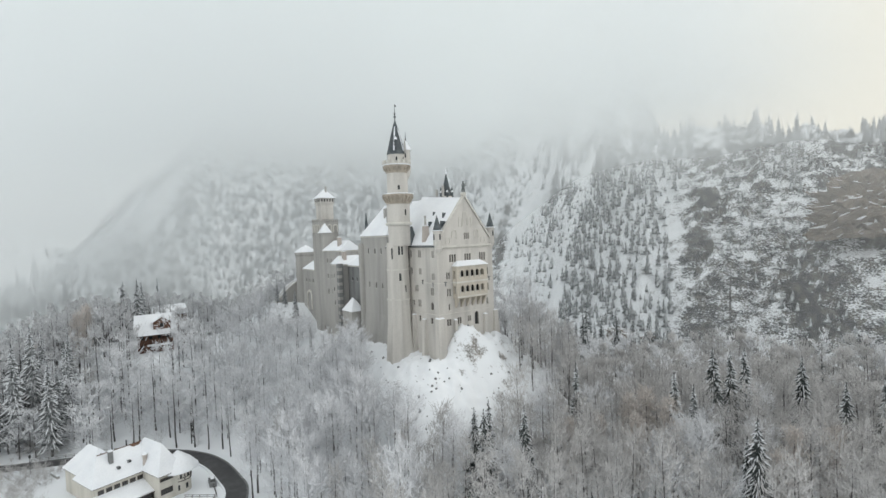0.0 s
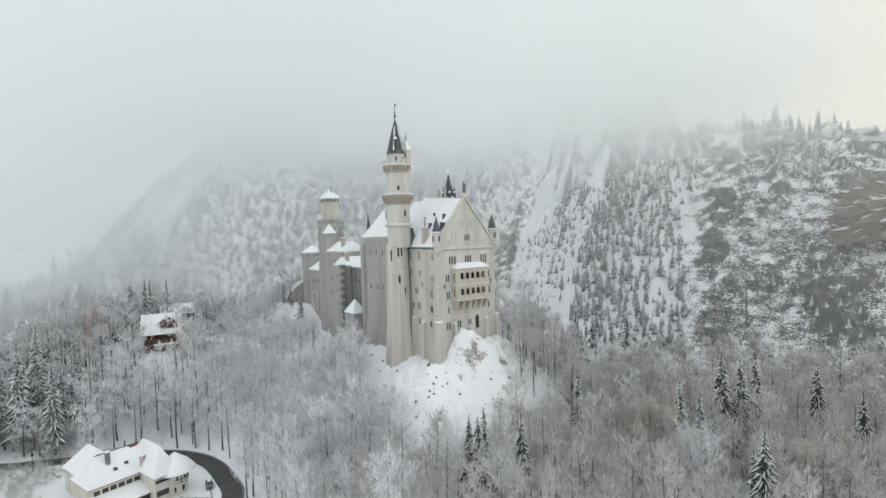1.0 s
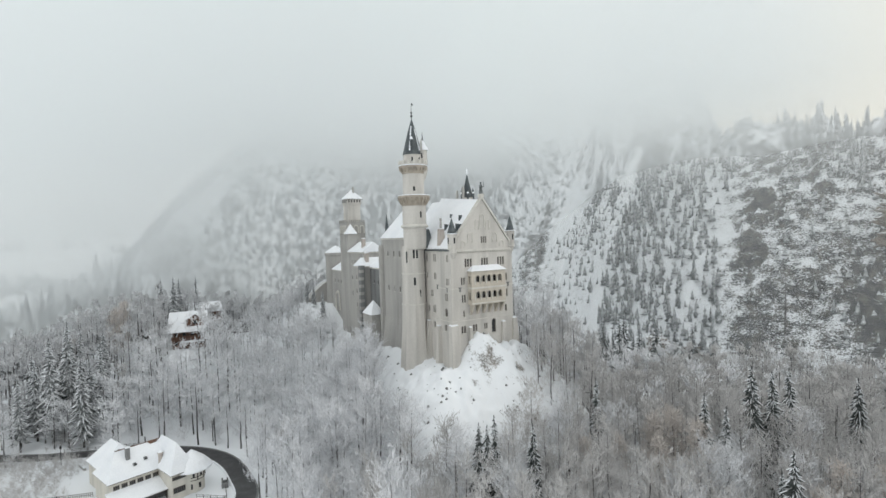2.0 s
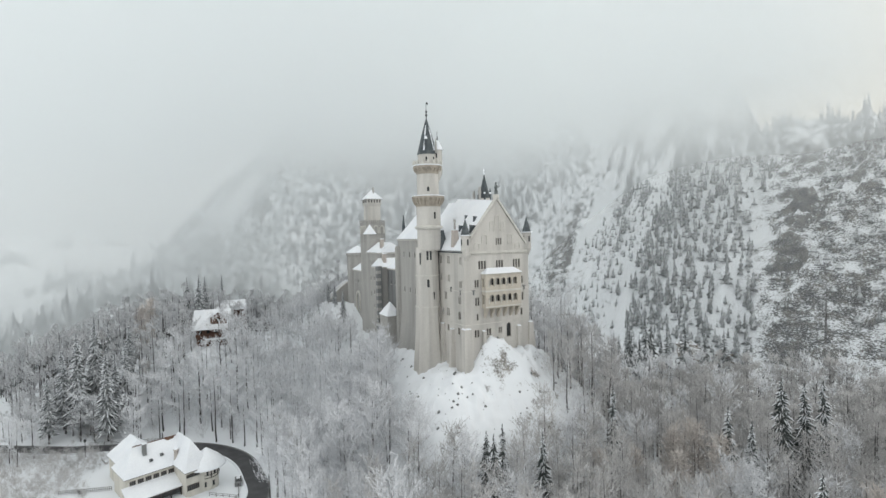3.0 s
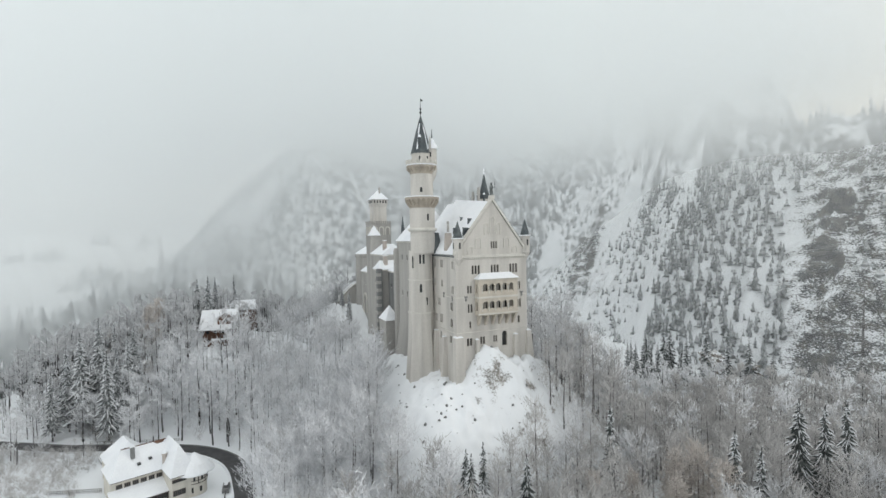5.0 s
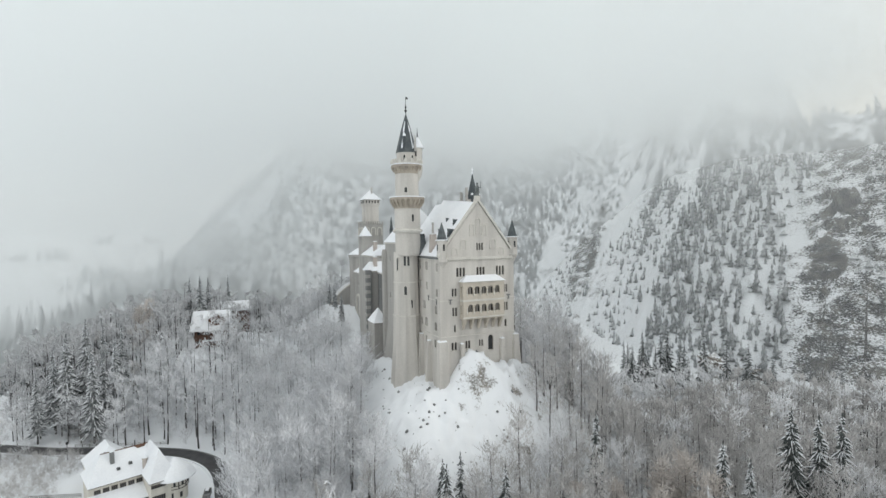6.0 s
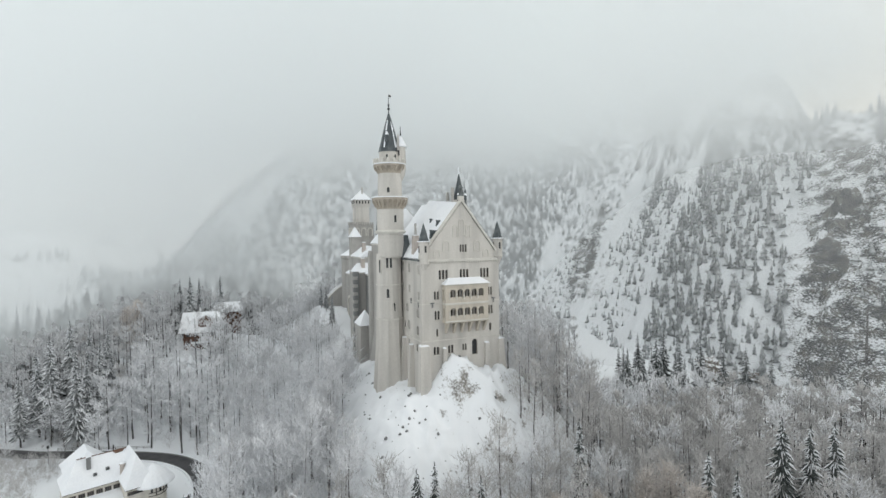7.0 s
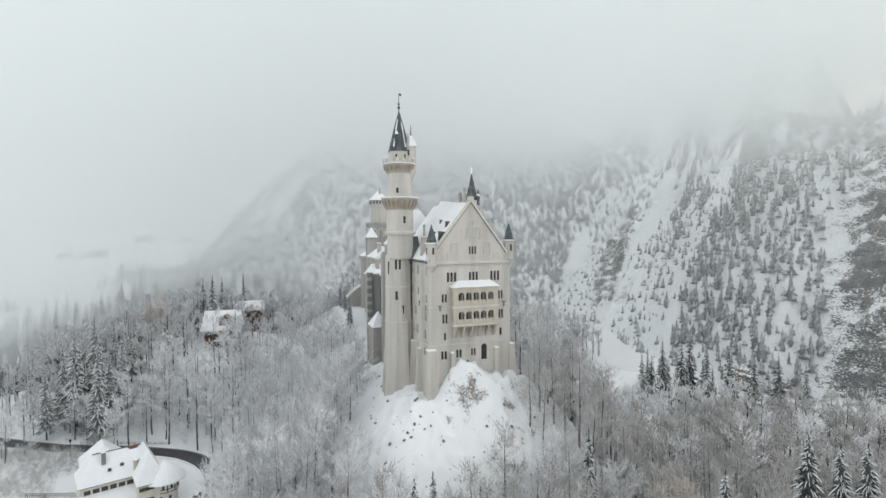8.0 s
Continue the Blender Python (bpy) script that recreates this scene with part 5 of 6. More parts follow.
def tree_thing(name, label, shapes, stuffs, names):
    t = thing(name, label, "tree", Matrix.Translation((0, 0, -400)))
    for n, s, m in zip(names, shapes, stuffs):
        tagged(part(n, s, m, t), kind="stuff" if n == "snow_load" else "")
    return t


def plant(kinds, places, group):
    """Sets trees: the last place of each kind takes the thing itself, the rest take copies."""
    last = {spot[0]: spot for spot in places}
    for k in last:
        tagged(kinds[k], group=group)
    for spot in places:
        kind, x, y, z, turn, scale = spot
        if last[kind] is not spot:
            copy_thing(kinds[kind], Matrix.Translation((x, y, z)) @ Matrix.Rotation(turn, 4, "Z") @ Matrix.Scale(scale, 4))
    for kind, x, y, z, turn, scale in last.values():
        kinds[kind].matrix_basis = Matrix.Translation((x, y, z)) @ Matrix.Rotation(turn, 4, "Z") @ Matrix.Scale(scale, 4)


def open_ground(x, y):
    """True where trees are left out: castle, crag, road, houses and their yards, and strips cleared to fit the camera's
    view.
    """
    u, v = castle_uv(x, y)
    castle = (u > -7 + 3.5 * smooth(58, 66, v) - 1.5 * smooth(98, 106, v)) & (u < 26) & (v > -3) & (v < 136)
    crag = (u > -17 + 0.22 * v) & (u < 25 - 7 * smooth(-2, -8, v)) & (v > -21) & (v < 46)
    yard = np.hypot(x + 141, y - 54) < 25
    cottage = (np.hypot(x + 219, y - 106) < 11) | (near_line(x, y, [(-214, 104), (-190, 92)]) < 7.5) | (np.hypot(x + 246, y - 126) < 8)
    glade = near_line(x, y, [(-190, 352), (-110, 266), (-103, 240)]) < 14
    return glade | castle | crag | yard | cottage | (near_line(x, y, ROAD) < 4.8)


rng = np.random.RandomState(4)


def scatter(x0, x1, y0, y1, step, keep):
    """Jittered places on a grid, of which keep(x, y) holds."""
    gx, gy = np.meshgrid(np.arange(x0, x1, step), np.arange(y0, y1, step), indexing="ij")
    x, y = (gx + rng.uniform(-0.45, 0.45, gx.shape) * step).ravel(), (gy + rng.uniform(-0.45, 0.45, gy.shape) * step).ravel()
    ok = keep(x, y)
    x, y = x[ok], y[ok]
    return x, y, height(x, y)


# single spruces in the wood: x, y, height of the tip, length, kind
TIPS = [(-15.1, 144, 4.4, 24, 0), (-11.5, 147.5, 3.0, 22, 1), (-8.5, 150.5, 3.4, 22, 1), (-21.3, 126.3, 1.5, 21, 1), (-6.0, 110, -4.5, 17, 2), (-17.5, 128, -1.0, 19, 2), (-43.6, 122.5, 2.4, 22, 2),
        (-50.8, 87.8, 0.2, 20, 0), (-54.7, 90.5, -1.0, 20, 0), (-52.3, 92.5, 0.4, 19, 2), (-46.4, 97.5, -1.6, 20, 1), (-68, 142.7, 7.0, 28, 0), (-65.5, 146.5, 5.0, 26, 1), (-199, 53, 7, 26, 1), (-203, 59, 11, 30, 1),
        (-207, 50, 1, 24, 0), (-204, 50, -1, 24, 1), (-188, 58.5, 1.0, 26, 0), (-192, 62, -1.0, 24, 1), (-195, 66, 2.0, 24, 0), (-200, 67, 4.0, 24, 2), (-205, 70, 7.0, 24, 1), (-201, 45, -5.0, 24, 1), (-211, 60, 4.0, 24, 1), (-216, 66, 7.0, 24, 2),
        (-231.8, 105.6, 21.5, 25, 0), (-240.7, 103.7, 20.5, 25, 1), (-244, 113, 19.7, 24, 1), (-260, 128, 19.0, 24, 2), (-4.2, 108.8, -0.5, 19, 0), (12, 148, -2, 22, 0), (20, 156, -2, 24, 1), (4, 163, 0, 24, 0),
        (-84, 228, -4, 24, 0), (-90, 224, -7, 22, 1), (-78, 231, -2, 25, 0), (-71, 236, -4, 22, 1), (-66, 243, -3, 22, 0), (-88, 236, -3, 24, 1), (-80, 242, -2, 24, 0), (-107, 203, -7, 20, 1), (-112, 206, -6, 20, 0), (-60, 250, -6, 22, 1), (-106, 196, -8, 18, 2),
        (-54, 256, -6, 22, 0), (-46, 258, -8, 20, 2), (10, 195, -8, 20, 0), (28, 190, -6, 22, 1), (-30, 205, -10, 18, 2), (-20, 230, -10, 20, 1), (-178, 146, 14, 16, 1), (-190, 150, 16, 18, 0), (-198, 152, 15, 18, 1)]


LARCHES = ((-27.8, 127.4, 1.2), (-23, 124, 1.15), (-31.5, 124.5, 1.1), (-36, 118, 0.95), (-42, 113, 0.95), (-20, 119, 1.0), (-28, 117, 1.0), (2, 124, 1.1), (8, 128, 1.1), (-226, 83, 1.1), (-222, 79, 1.05), (-1, 117, 0.95))


def clear_of_spruces(x, y):
    free = np.ones(np.shape(x), bool)
    for tx, ty, _ in LARCHES:
        free &= np.hypot(x - tx, y - ty) > 3.4
    for tx, ty, *_ in TIPS:
        far = math.hypot(tx - 6, ty - 20)
        free &= near_line(x, y, [(tx, ty), (tx - (tx - 6) / far * 1.5, ty - (ty - 20) / far * 1.5)]) > 2.0
    return free


def woodland(x, y):
    """Where the bare wood stands, from the slope below the eye towards the foot of the mountain, cut back to fit the
    camera's view.
    """
    return ((np.hypot(x - 11, y - 43) < 168 + 16 * smooth(-75, -45, x)) | (x < -145)) & ~open_ground(x, y) & (inside_distance(x, y, FOOT) < -2) & (np.hypot(x - 11, y - 43) > 62) & (np.hypot(x, y) > 70) & (y > 22) & ((y > 42 - 0.26 * (x - 11)) | (x < -185) | ((x < -150) & (y > 60))) & (x > -290) & (y < 290) & clear_of_spruces(x, y)


wood_spec = [bare_tree(s, h, w, n, 0.32, up=0.75, thick=k) for s, h, w, n, k in ((1, 21, 4.3, 700, 1.15), (2, 23, 4.6, 700, 1.15), (3, 19, 4.2, 700, 1.15), (4, 22, 3.1, 440, 1.15))]
kinds = [tree_thing("beech_tree", "bare deciduous tree white with hoar frost", s, (BARK, TWIGS), ("trunk", "crown")) for s in wood_spec[:3]]
kinds.append(tree_thing("beech_tree", "bare deciduous tree with rimed brownish twigs", wood_spec[3], (BARK, LARCH_TWIGS), ("trunk", "crown")))
x, y, z = scatter(-290, 45, 20, 290, 5.2, woodland)
order = np.argsort(np.hypot(x - 5, y - 25))
brown = smooth(-85, -48, x) * (0.68 + 0.26 * smooth(-55, -30, x)) - 0.06 + 0.3 * fbm(x, y, 30, 2, 91)
pick = np.where(rng.uniform(0, 1, len(x)) < brown, 3, rng.randint(0, 3, len(x)))
turns, sizes = rng.uniform(0, 6.28, len(x)), rng.uniform(0.72, 1.1, len(x)) * (1 - 0.45 * smooth(48, 30, y) * smooth(165, 200, -x))
cu, cv = castle_uv(x, y)
sizes = sizes * (1 + 0.05 * smooth(-75, -50, x)) * (1 - (0.42 + 0.2 * smooth(70, 90, cv)) * smooth(-48, -36, cu) * smooth(4, -2, cu) * smooth(24, 40, cv) * smooth(155, 140, cv))
plant(kinds, [(int(pick[i]), x[i], y[i], z[i], turns[i], sizes[i]) for i in order[:285]], "trees of the castle wood")
for name, part_of, twigs, thick, limbs in (("middle", order[285:760], 235, 2.4, 8), ("far", order[760:], 100, 3.6, 4)):
    spec = [bare_tree(s, h, w, twigs, up=0.75, thick=thick, limbs=limbs) for s, h, w in ((11, 21, 4.2), (12, 23, 4.6), (13, 19, 4.0), (14, 21, 3.2))]
    rest = [(int(pick[i]), x[i], y[i], z[i], turns[i], sizes[i]) for i in part_of]
    tagged(joined("bare_wood_trunks", [s[0] for s in spec], rest, BARK), "dark trunks of the bare winter wood", "trees", kind="stuff")
    tagged(joined("bare_wood_crowns", [s[1] for s in spec], [r for r in rest if r[0] < 3], TWIGS), "frosted crowns of the bare winter wood", "trees", kind="stuff")
    tagged(joined("bare_wood_crowns", [s[1] for s in spec], [r for r in rest if r[0] == 3], LARCH_TWIGS), "brownish rimed crowns of the bare winter wood", "trees", kind="stuff")

# saplings and brush under the trees
brush_spec = [bare_tree(s, 4.5, 1.9, 75, low=0.08, up=0.9, thick=1.0, limbs=5) for s in (51, 52, 53)]
bx_, by_, bz_ = scatter(-215, 30, 40, 190, 5.2, lambda x, y: woodland(x, y) & (fbm(x, y, 26, 2, 95) > -0.35))
rest = [(int(k), a, b, c, t, s) for k, a, b, c, t, s in zip(rng.randint(0, 3, len(bx_)), bx_, by_, bz_, rng.uniform(0, 6.28, len(bx_)), rng.uniform(0.5, 1.4, len(bx_)) * (0.72 + 1.0 * smooth(-60, -90, bx_)))]
tagged(joined("undergrowth", [s[1] for s in brush_spec], [r for r in rest if r[1] < -70], TWIGS), "frosted brush and saplings under the trees", "shrubs", kind="stuff")
tagged(joined("undergrowth", [s[1] for s in brush_spec], [r for r in rest if r[1] >= -70 and r[0] == 0], LARCH_TWIGS), "brown brush and saplings under the trees", "shrubs", kind="stuff")
gx_, gy_, gz_ = scatter(-200, -147, 28, 60, 2.2, lambda x, y: (near_line(x, y, ROAD) > 4) & (np.hypot(x + 146, y - 57) > 12.5) & (fbm(x, y, 12, 2, 97) > -0.35))
rest = [(int(k), a, b, c, t, s) for k, a, b, c, t, s in zip(rng.randint(0, 3, len(gx_)), gx_, gy_, gz_, rng.uniform(0, 6.28, len(gx_)), rng.uniform(0.3, 0.75, len(gx_)))]
tagged(joined("garden_shrubs", [s[1] for s in brush_spec], rest, LARCH_TWIGS), "low brown garden shrubs dusted with snow", "shrubs", kind="stuff")

spruce_spec = [spruce(s, 20, w, 32, 10, 0.16) for s, w in ((21, 3.3), (22, 3.0), (23, 2.5))]
spruces = [tree_thing("spruce_tree", "dark green spruce laden with snow", s, (BARK, NEEDLES, SNOW), ("trunk", "foliage", "snow_load")) for s in spruce_spec]
spruces += [tree_thing("spruce_tree", "pale rimed spruce with frosted boughs", s, (BARK, RIMED_NEEDLES, SNOW), ("trunk", "foliage", "snow_load")) for s in [spruce(s, 20, w, 32, 9, 0.16) for s, w in ((27, 3.0), (28, 2.7), (29, 2.4))]]
far_spruce_spec = [spruce(s, 20, w, 20, 7, 0.14) for s, w in ((24, 3.6), (25, 3.1), (26, 2.8))]
spruces += [tree_thing("spruce_tree", "dark green spruce laden with snow", s, (BARK, NEEDLES, SNOW), ("trunk", "foliage", "snow_load")) for s in far_spruce_spec]
spots = []
for sx, sy, tip, long, kind in TIPS:
    ground = ground_at(sx, sy)
    size = max(tip - ground, 11.0) / 20
    kind += 6 if sy > 180 else 3 if sx < -150 or (-70 < sx < -60 and sy < 150) else 0
    spots.append((kind, sx, sy, ground, (sx * 7.3 + sy) % 6.28, size))
for k in range(22):
    a, q = k * 2.399, 3.4 * math.sqrt(k + 0.5)
    sx, sy = -78 + 1.25 * q * math.cos(a), 238 + 0.8 * q * math.sin(a)
    spots.append((6 + k % 3, sx, sy, ground_at(sx, sy), a, 0.55 + 0.4 * ((k * 7) % 5) / 5))
plant(spruces, spots, "snow-laden spruces in the wood")

# cone-shaped rimed larches
larch_spec = [bare_tree(s, 21, 2.3, 1500, low=0.12, up=0.1, limbs=34) for s in (41, 42)]
larches = [tree_thing("larch_tree", "pale brown rimed larch with dense fine twigs", s, (BARK, LARCH), ("trunk", "crown")) for s in larch_spec]
plant(larches, [(k % 2, lx, ly, ground_at(lx, ly), k * 1.7, s) for k, (lx, ly, s) in enumerate(LARCHES)], "rimed larches in the wood")

# a dead spruce at the foot of the crag
def build_snag(x, y, tall):
    rnd = random.Random(5)
    t = thing("dead_tree", "tall dead spruce with broken bare branches", "tree", Matrix.Translation((x, y, ground_at(x, y))))
    part("trunk", Shape().tube([(0, 0, -1), (0.2, 0.1, tall * 0.5), (0.5, 0, tall)], [0.55, 0.42, 0.1], 6), BARK, t)
    for k in range(16):
        z, a, q = tall * (0.25 + 0.045 * k), k * 2.4, rnd.uniform(0.8, 2.4)
        part("branch", Shape().tube([(0.2, 0.05, z), (q * math.cos(a), q * math.sin(a), z - rnd.uniform(0.1, 0.7))], [0.12, 0.03], 4), BARK, t)


build_snag(-22, 288, 27)

# conifers on the mountainside
def skirted(seed, tall, wide, tiers, sides=5):
    """A dense conifer of ragged overlapping skirts."""
    rnd = random.Random(seed)
    rings = []
    for k in range(tiers):
        f = k / tiers
        r = wide * (1 - f) ** 0.9
        rings += [(r, tall * (0.03 + 0.97 * f)), (r * 0.5, tall * (0.03 + 0.97 * (f + 0.55 / tiers)))]
    sh = Shape().lathe(0, 0, rings + [(0.03, tall)], sides, seed)
    sh.v = [(a * q, b * q, c + rnd.uniform(-0.03, 0.03) * tall) for a, b, c in sh.v for q in (rnd.uniform(0.4, 1.35),)]
    return sh


far_spec = [skirted(s, h, w, n) for s, h, w, n in ((31, 13, 2.7, 4), (32, 15, 2.9, 5), (33, 9, 2.5, 3), (34, 12, 2.3, 4))]


def on_mountain(x, y):
    d = inside_distance(x, y, FOOT)
    zx, zy = (height(x + 2, y) - height(x - 2, y)) / 4, (height(x, y + 2) - height(x, y - 2)) / 4
    slope = np.hypot(zx, zy)
    across = x + 0.12 * y
    grove = 1.0 * fbm(across, y * 0.24, 30, 3, 71) + 0.35 * fbm(x, y, 70, 2, 73)
    chute = np.minimum(near_line(x, y, [(-239, 428), (-236, 415), (-232, 375), (-176, 342), (-112, 268)]) - 1, near_line(x, y, [(-62, 345), (-57, 335), (-49, 315), (-44, 288)]) + 7)
    bare = 0.5 * smooth(-58, -30, x + 0.10 * (y - 300)) * (1 - 0.75 * smooth(325, 365, y)) - 0.5 * smooth(230, 300, -x)
    return (chute > 12) & (d > -6) & (d < 250) & (slope < 3.2) & (grove > -0.02 + bare) & (x > -720) & (x < 90)


x, y, z = scatter(-560, 90, 110, 510, 4.1, on_mountain)
places = [(int(k), a, b, c - 0.5, t, s) for k, a, b, c, t, s in zip(rng.randint(0, 4, len(x)), x, y, z, rng.uniform(0, 6.28, len(x)), rng.uniform(0.35, 1.0, len(x)))]
tagged(joined("mountain_spruces", far_spec, places, FAR_NEEDLES), "rimed spruces scattered over the mountainside, paled for haze", "trees", kind="stuff")

# small rimed bushes and young trees between them
bush_spec = [skirted(s, h, w, 2, 5) for s, h, w in ((35, 4, 1.7), (36, 6, 1.7), (37, 3, 1.9))]
x, y, z = scatter(-420, 90, 200, 480, 4.3, lambda x, y: (inside_distance(x, y, FOOT) > -4) & (inside_distance(x, y, FOOT) < 170) & (fbm(x + 0.12 * y, y * 0.5, 24, 3, 79) > -0.05))
bushes = [(int(k), a, b, c - 0.4, t, s) for k, a, b, c, t, s in zip(rng.randint(0, 3, len(x)), x, y, z, rng.uniform(0, 6.28, len(x)), rng.uniform(0.4, 1.2, len(x)))]
tagged(joined("mountain_bushes", bush_spec, bushes, FAR_NEEDLES), "rimed bushes and young trees on the crags, paled for haze", "shrubs", kind="stuff")

# bare rock faces low on the mountain
def bluff(seed, x, y, z, long, deep, tall, turn, stuff, label):
    """A craggy mass of rock, half sunk in the slope."""
    sides, rows = 64, 26
    sh = Shape().lathe(0, 0, [(max(0.03, math.cos(-0.5 + 2.05 * k / rows) ** 0.6), math.sin(-0.5 + 2.05 * k / rows)) for k in range(rows + 1)], sides)
    v = np.array(sh.v)
    n1 = fbm(v[:, 0] * long + 3 * v[:, 2], v[:, 1] * deep + 2.3 * v[:, 2] * tall, 4.5, 4, seed, True)
    n2 = fbm(v[:, 0] * long + v[:, 1] * deep, v[:, 2] * tall * 1.6, 1.4, 3, seed + 5, True)
    q = 1 + 0.5 * n1 + 0.3 * n2
    sh.v = [(a * long * k, b * deep * k, c * tall * (0.6 + 0.4 * k)) for (a, b, c), k in zip(sh.v, q)]
    ob = new("rock_face", sh.mesh("rock_face", stuff))
    ob.matrix_basis = Matrix.Translation((x, y, z)) @ Matrix.Rotation(turn, 4, "Z")
    return tagged(ob, label, "rock", "bare rock faces")


bluff(3, -74, 277, -24, 7, 3.5, 5.5, -0.75, BROWNROCK, "brown bare rock ledge under snowy slope")
bluff(4, -62, 283, -29, 8, 4, 6, -0.6, BROWNROCK, "brown bare rock ledge under snowy slope")
bluff(8, 32, 296, 36, 17, 7, 18, -0.3, BROWNROCK, "brownish bare cliff high on the mountainside")

# the spruce woods in the hollow towards the plain
valley_spec = []
for k, (h, w) in enumerate(((13, 2.4), (16, 2.6), (10, 2.2), (12, 1.9))):
    rnd = random.Random(70 + k)
    sh = Shape().lathe(0, 0, [(w * 0.5, 0.3), (w, h * 0.1), (w * 0.6, h * 0.34), (w * 0.78, h * 0.36), (w * 0.4, h * 0.62), (w * 0.5, h * 0.64), (0.03, h)], 7)
    sh.v = [(a * rnd.uniform(0.6, 1.25), b * rnd.uniform(0.6, 1.25), c * rnd.uniform(0.93, 1.05)) for a, b, c in sh.v]
    valley_spec.append(sh)
x, y, z = scatter(-1100, -285, -160, 420, 9.5, lambda x, y: (inside_distance(x, y, FOOT) < 4) & (fbm(x, y, 90, 3, 77) > -0.75 + 1.05 * smooth(-40, 90, -x - 430 - 0.9 * (y - 40)) + 0.15 * smooth(600, 1000, -x)))
places2 = [(int(k), a, b, c - 0.5, t, s) for k, a, b, c, t, s in zip(rng.randint(0, 4, len(x)), x, y, z, rng.uniform(0, 6.28, len(x)), rng.uniform(0.9, 1.6, len(x)))]
tagged(joined("valley_spruces", valley_spec, places2, FAR_NEEDLES), "rimed spruce wood in the valley below the ridge, paled for haze", "trees", kind="stuff")


# loose stones on the crag
stones = []
for k in range(3):
    rnd = random.Random(60 + k)
    st = Shape().lathe(0, 0, [(0.3, -0.5), (0.85, -0.1), (0.7, 0.4), (0.2, 0.75)], 6)
    st.v = [(a * rnd.uniform(0.6, 1.2), b * rnd.uniform(0.6, 1.2), c * rnd.uniform(0.7, 1.2)) for a, b, c in st.v]
    stones.append(st)
su, sv = rng.uniform(-16, 24, 260), rng.uniform(-20, 36, 260)
keep = ((su < -1) | (sv < -1.5)) & ~((su < -1) & (sv < -8) & (rng.uniform(0, 1, 260) < 0.5))
su, sv = su[keep], sv[keep]
c, s = math.cos(TURN_CASTLE), math.sin(TURN_CASTLE)
sx, sy = -77.0 + su * c - sv * s, 110.9 + su * s + sv * c
sz = rock_height(sx, sy)
tagged(joined("loose_stones", stones, [(i % 3, sx[i], sy[i], sz[i], i * 1.3, 0.18 + 0.5 * float(rng.uniform(0, 1)) ** 3) for i in range(len(sx))], DARKSTONE), "dark stones sticking out of the snowy crag", "stones", kind="stuff")


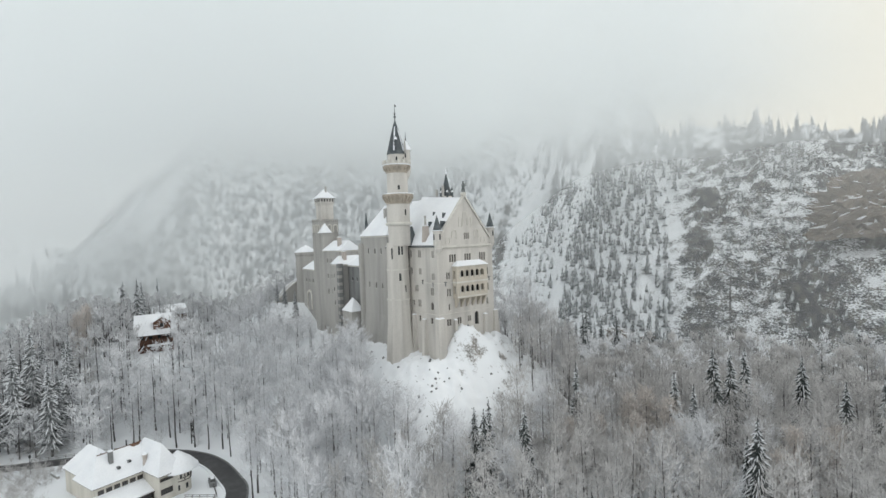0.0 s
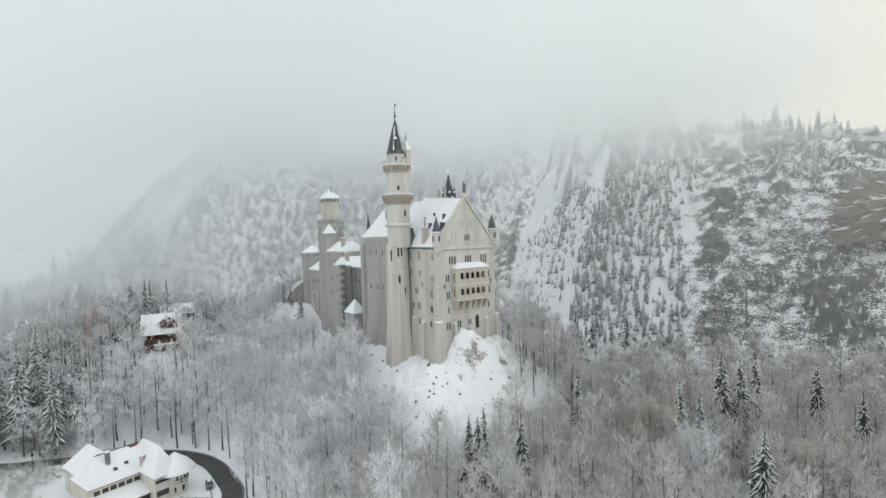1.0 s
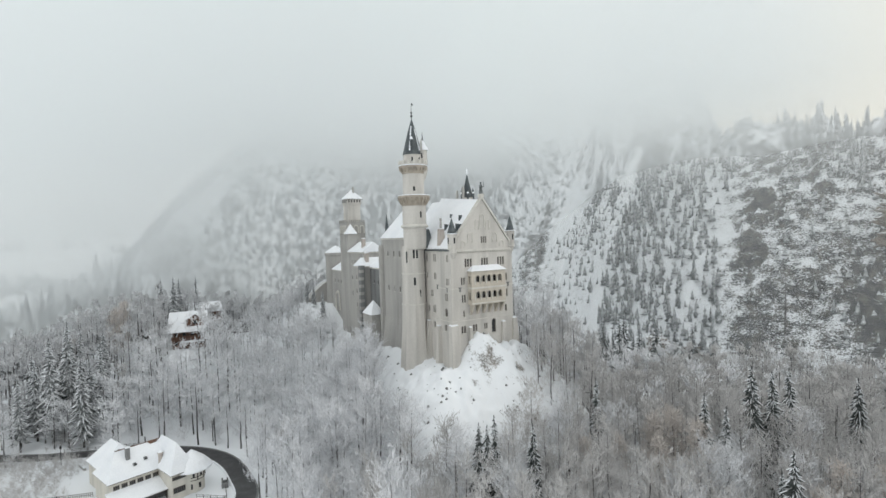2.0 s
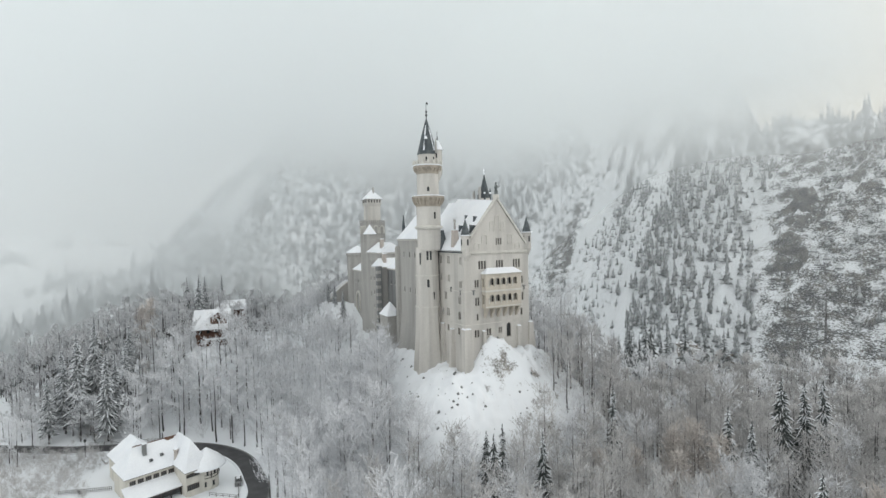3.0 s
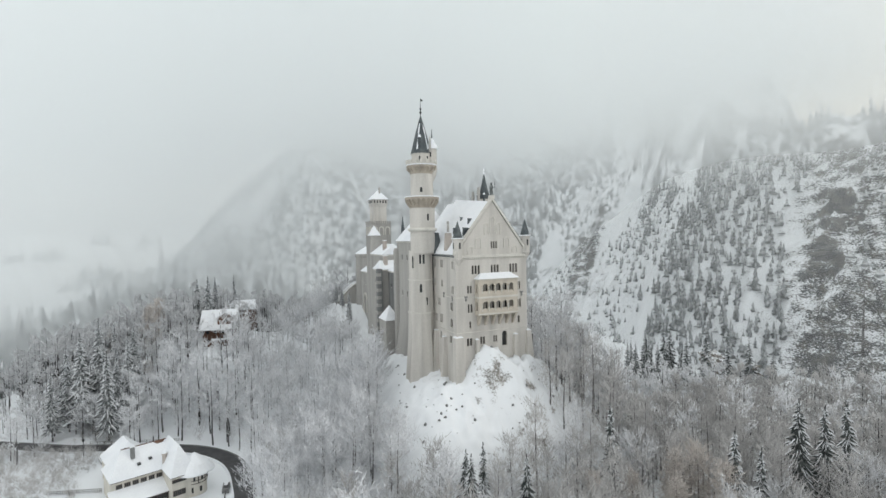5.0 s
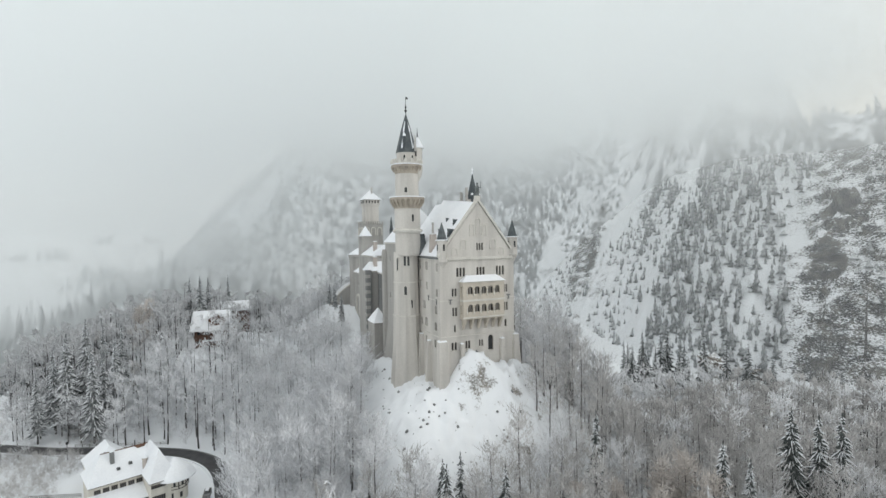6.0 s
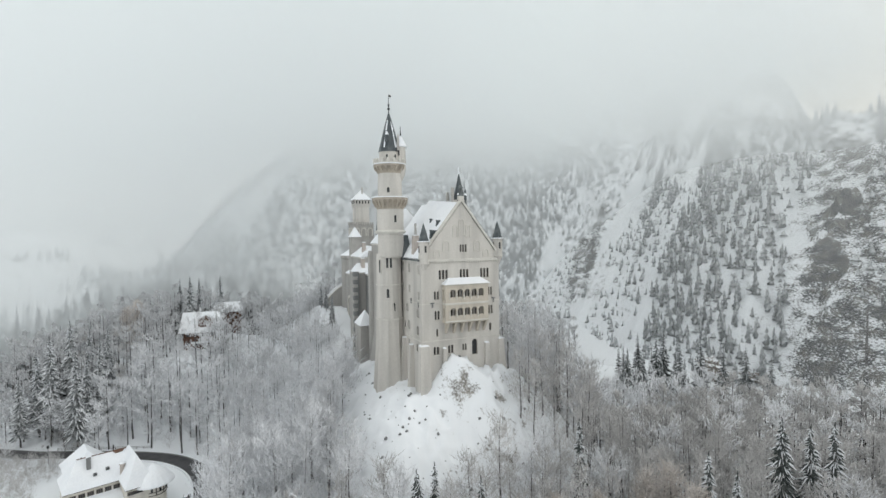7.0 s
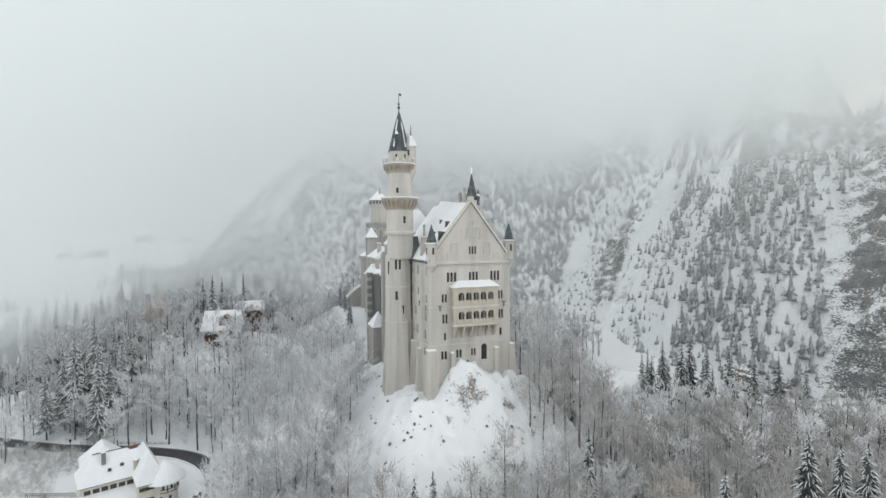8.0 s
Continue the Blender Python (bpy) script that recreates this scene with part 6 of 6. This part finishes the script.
# ---- low cloud hanging on the mountain: thin veils, thickening upwards ----
def cloud_material(name, z0, z1, lean, most, patch, low=0.0, white=0.82, valley=0.0, along=("Y", 245, 120)):
    """A veil that scatters light to both sides. Its density grows from the height z0 to z1; lean: metres that z0 sinks for each metre towards the west."""
    m = bpy.data.materials.new(name)
    m.use_nodes = True
    n, l = m.node_tree.nodes, m.node_tree.links
    n.clear()
    pos = n.new("ShaderNodeNewGeometry").outputs["Position"]
    split = n.new("ShaderNodeSeparateXYZ")
    l.new(pos, split.inputs[0])
    west = n.new("ShaderNodeMapRange")
    west.inputs["From Min"].default_value, west.inputs["From Max"].default_value = -150, -420
    west.inputs["To Min"].default_value, west.inputs["To Max"].default_value = 0.0, 270.0 * lean
    l.new(split.outputs["X"], west.inputs["Value"])
    noise1 = n.new("ShaderNodeTexNoise")
    noise1.inputs["Scale"].default_value, noise1.inputs["Detail"].default_value = 1.0 / patch, 2
    l.new(pos, noise1.inputs["Vector"])
    tall = n.new("ShaderNodeMath")
    tall.operation = "ADD"
    l.new(split.outputs["Z"], tall.inputs[0])
    l.new(west.outputs[0], tall.inputs[1])
    wave = n.new("ShaderNodeMath")
    wave.operation = "MULTIPLY_ADD"
    wave.inputs[1].default_value = (z1 - z0) * 0.6
    l.new(noise1.outputs["Fac"], wave.inputs[0])
    l.new(tall.outputs[0], wave.inputs[2])
    dense = n.new("ShaderNodeMapRange")
    dense.interpolation_type = "SMOOTHSTEP"
    shift = (z1 - z0) * 0.3
    dense.inputs["From Min"].default_value, dense.inputs["From Max"].default_value = z0 + shift, z1 + shift
    dense.inputs["To Min"].default_value, dense.inputs["To Max"].default_value = low, most
    l.new(wave.outputs[0], dense.inputs["Value"])
    hollow = n.new("ShaderNodeMapRange")
    hollow.interpolation_type = "SMOOTHSTEP"
    hollow.inputs["From Min"].default_value, hollow.inputs["From Max"].default_value = along[1], along[2]
    hollow.inputs["To Min"].default_value, hollow.inputs["To Max"].default_value = 1.0, 1.0 - valley
    l.new(split.outputs[along[0]], hollow.inputs["Value"])
    gap = n.new("ShaderNodeMath")
    gap.operation = "SUBTRACT"
    gap.inputs[0].default_value = 1.0
    l.new(dense.outputs[0], gap.inputs[1])
    through_both = n.new("ShaderNodeMath")
    through_both.operation = "MULTIPLY"
    l.new(gap.outputs[0], through_both.inputs[0])
    l.new(hollow.outputs[0], through_both.inputs[1])
    total = n.new("ShaderNodeMath")
    total.operation = "SUBTRACT"
    total.inputs[0].default_value = 1.0
    l.new(through_both.outputs[0], total.inputs[1])
    clear = n.new("ShaderNodeBsdfTransparent")
    face = n.new("ShaderNodeBsdfDiffuse")
    back = n.new("ShaderNodeBsdfTranslucent")
    for s in (face, back):
        s.inputs["Color"].default_value = (white * 0.975, white, white * 1.01, 1)
    both = n.new("ShaderNodeMixShader")
    both.inputs["Fac"].default_value = 0.5
    l.new(face.outputs[0], both.inputs[1])
    l.new(back.outputs[0], both.inputs[2])
    mix = n.new("ShaderNodeMixShader")
    fade = n.new("ShaderNodeAttribute")
    fade.attribute_name = "thickness"
    thin = n.new("ShaderNodeMath")
    thin.operation = "MULTIPLY"
    l.new(total.outputs[0], thin.inputs[0])
    l.new(fade.outputs["Fac"], thin.inputs[1])
    l.new(thin.outputs[0], mix.inputs["Fac"])
    l.new(clear.outputs[0], mix.inputs[1])
    l.new(both.outputs[0], mix.inputs[2])
    l.new(mix.outputs[0], n.new("ShaderNodeOutputMaterial").inputs["Surface"])
    return m


def cloud_veil(pts, z_low, z_high, stuff, label, fade=14.0, first=14.0):
    """An upright wavy veil along pts, from the height z_low (for each point) to z_high."""
    line = ribbon(pts, 8)
    for turn in range(16):
        line = [line[0]] + [(a + 2 * b + c) / 4 for a, b, c in zip(line, line[1:], line[2:])] + [line[-1]]
    rows = 14
    sh = Shape()
    corners = []
    for i, p in enumerate(line):
        k = i / (len(line) - 1) * (len(z_low) - 1)
        j = min(int(k), len(z_low) - 2)
        low = z_low[j] + (z_low[j + 1] - z_low[j]) * (k - j)
        for r in range(rows + 1):
            f = r / rows
            corners.append((p.x, p.y + 30 * f, low + (z_high - low) * f))
    faces = [(i * (rows + 1) + r, (i + 1) * (rows + 1) + r, (i + 1) * (rows + 1) + r + 1, i * (rows + 1) + r + 1) for i in range(len(line) - 1) for r in range(rows)]
    sh.add(corners, faces)
    me = sh.mesh("low_cloud", stuff, False)
    run = np.minimum(np.arange(len(line)) / first, (len(line) - 1 - np.arange(len(line))) / fade)
    run = np.clip(run, 0, 1)
    ends = np.repeat(run * run * (3 - 2 * run), rows + 1)
    me.attributes.new("thickness", "FLOAT", "POINT").data.foreach_set("value", ends.astype(np.float32))
    me.polygons.foreach_set("use_smooth", np.ones(len(me.polygons), bool))
    return tagged(new("low_cloud", me), label, "cloud", kind="stuff")


CLOUD_A = cloud_material("cloud_veil", 50, 120, -0.05, 0.86, 170, 0.0, 0.97, 0.44, ("Y", 250, 150))
CLOUD_B = cloud_material("cloud_veil_behind", 50, 116, -0.05, 0.86, 190, 0.0, 0.97, 0.40, ("Y", 250, 150))
CLOUD_D = cloud_material("far_mist", -60, 60, 0.0, 0.95, 300, 0.7, 0.72)
# The last of these is a sheet added to imitate distance haze.
CLOUD_E = cloud_material("haze_sheet", -20, 110, 0.1, 0.30, 150, 0.10, 0.97, 0.44, ("X", -50, -330))
WEST = [(-335, 240), (-405, 165), (-470, 85), (-500, -40), (-480, -200), (-420, -440)]
cloud_veil([(66, 246), (10, 259), (-40, 268), (-90, 277), (-140, 284), (-190, 288), (-250, 278)] + WEST, [-80, -80], 430, CLOUD_A, "low grey cloud hanging on the mountainside", 19.0, 18.0)
cloud_veil([(72, 258), (14, 272), (-37, 281), (-88, 290), (-140, 298), (-192, 302), (-256, 290)] + [(x - 11, y + 4) for x, y in WEST], [-80, -80], 450, CLOUD_B, "low grey cloud hanging on the mountainside", 19.0, 18.0)
cloud_veil([(300, 120), (160, 190), (40, 228), (-60, 250), (-130, 261), (-190, 264), (-240, 236)] + [(-292, 150), (-332, 80), (-350, -40), (-340, -200), (-300, -440)], [-80, -80], 300, CLOUD_E, "thin sheet standing in for haze before the mountainside")
cloud_veil([(-900, -900), (-1250, -300), (-1350, 200), (-1250, 800), (-900, 1400)], [-90, -90], 700, CLOUD_D, "pale mist over the far plain")
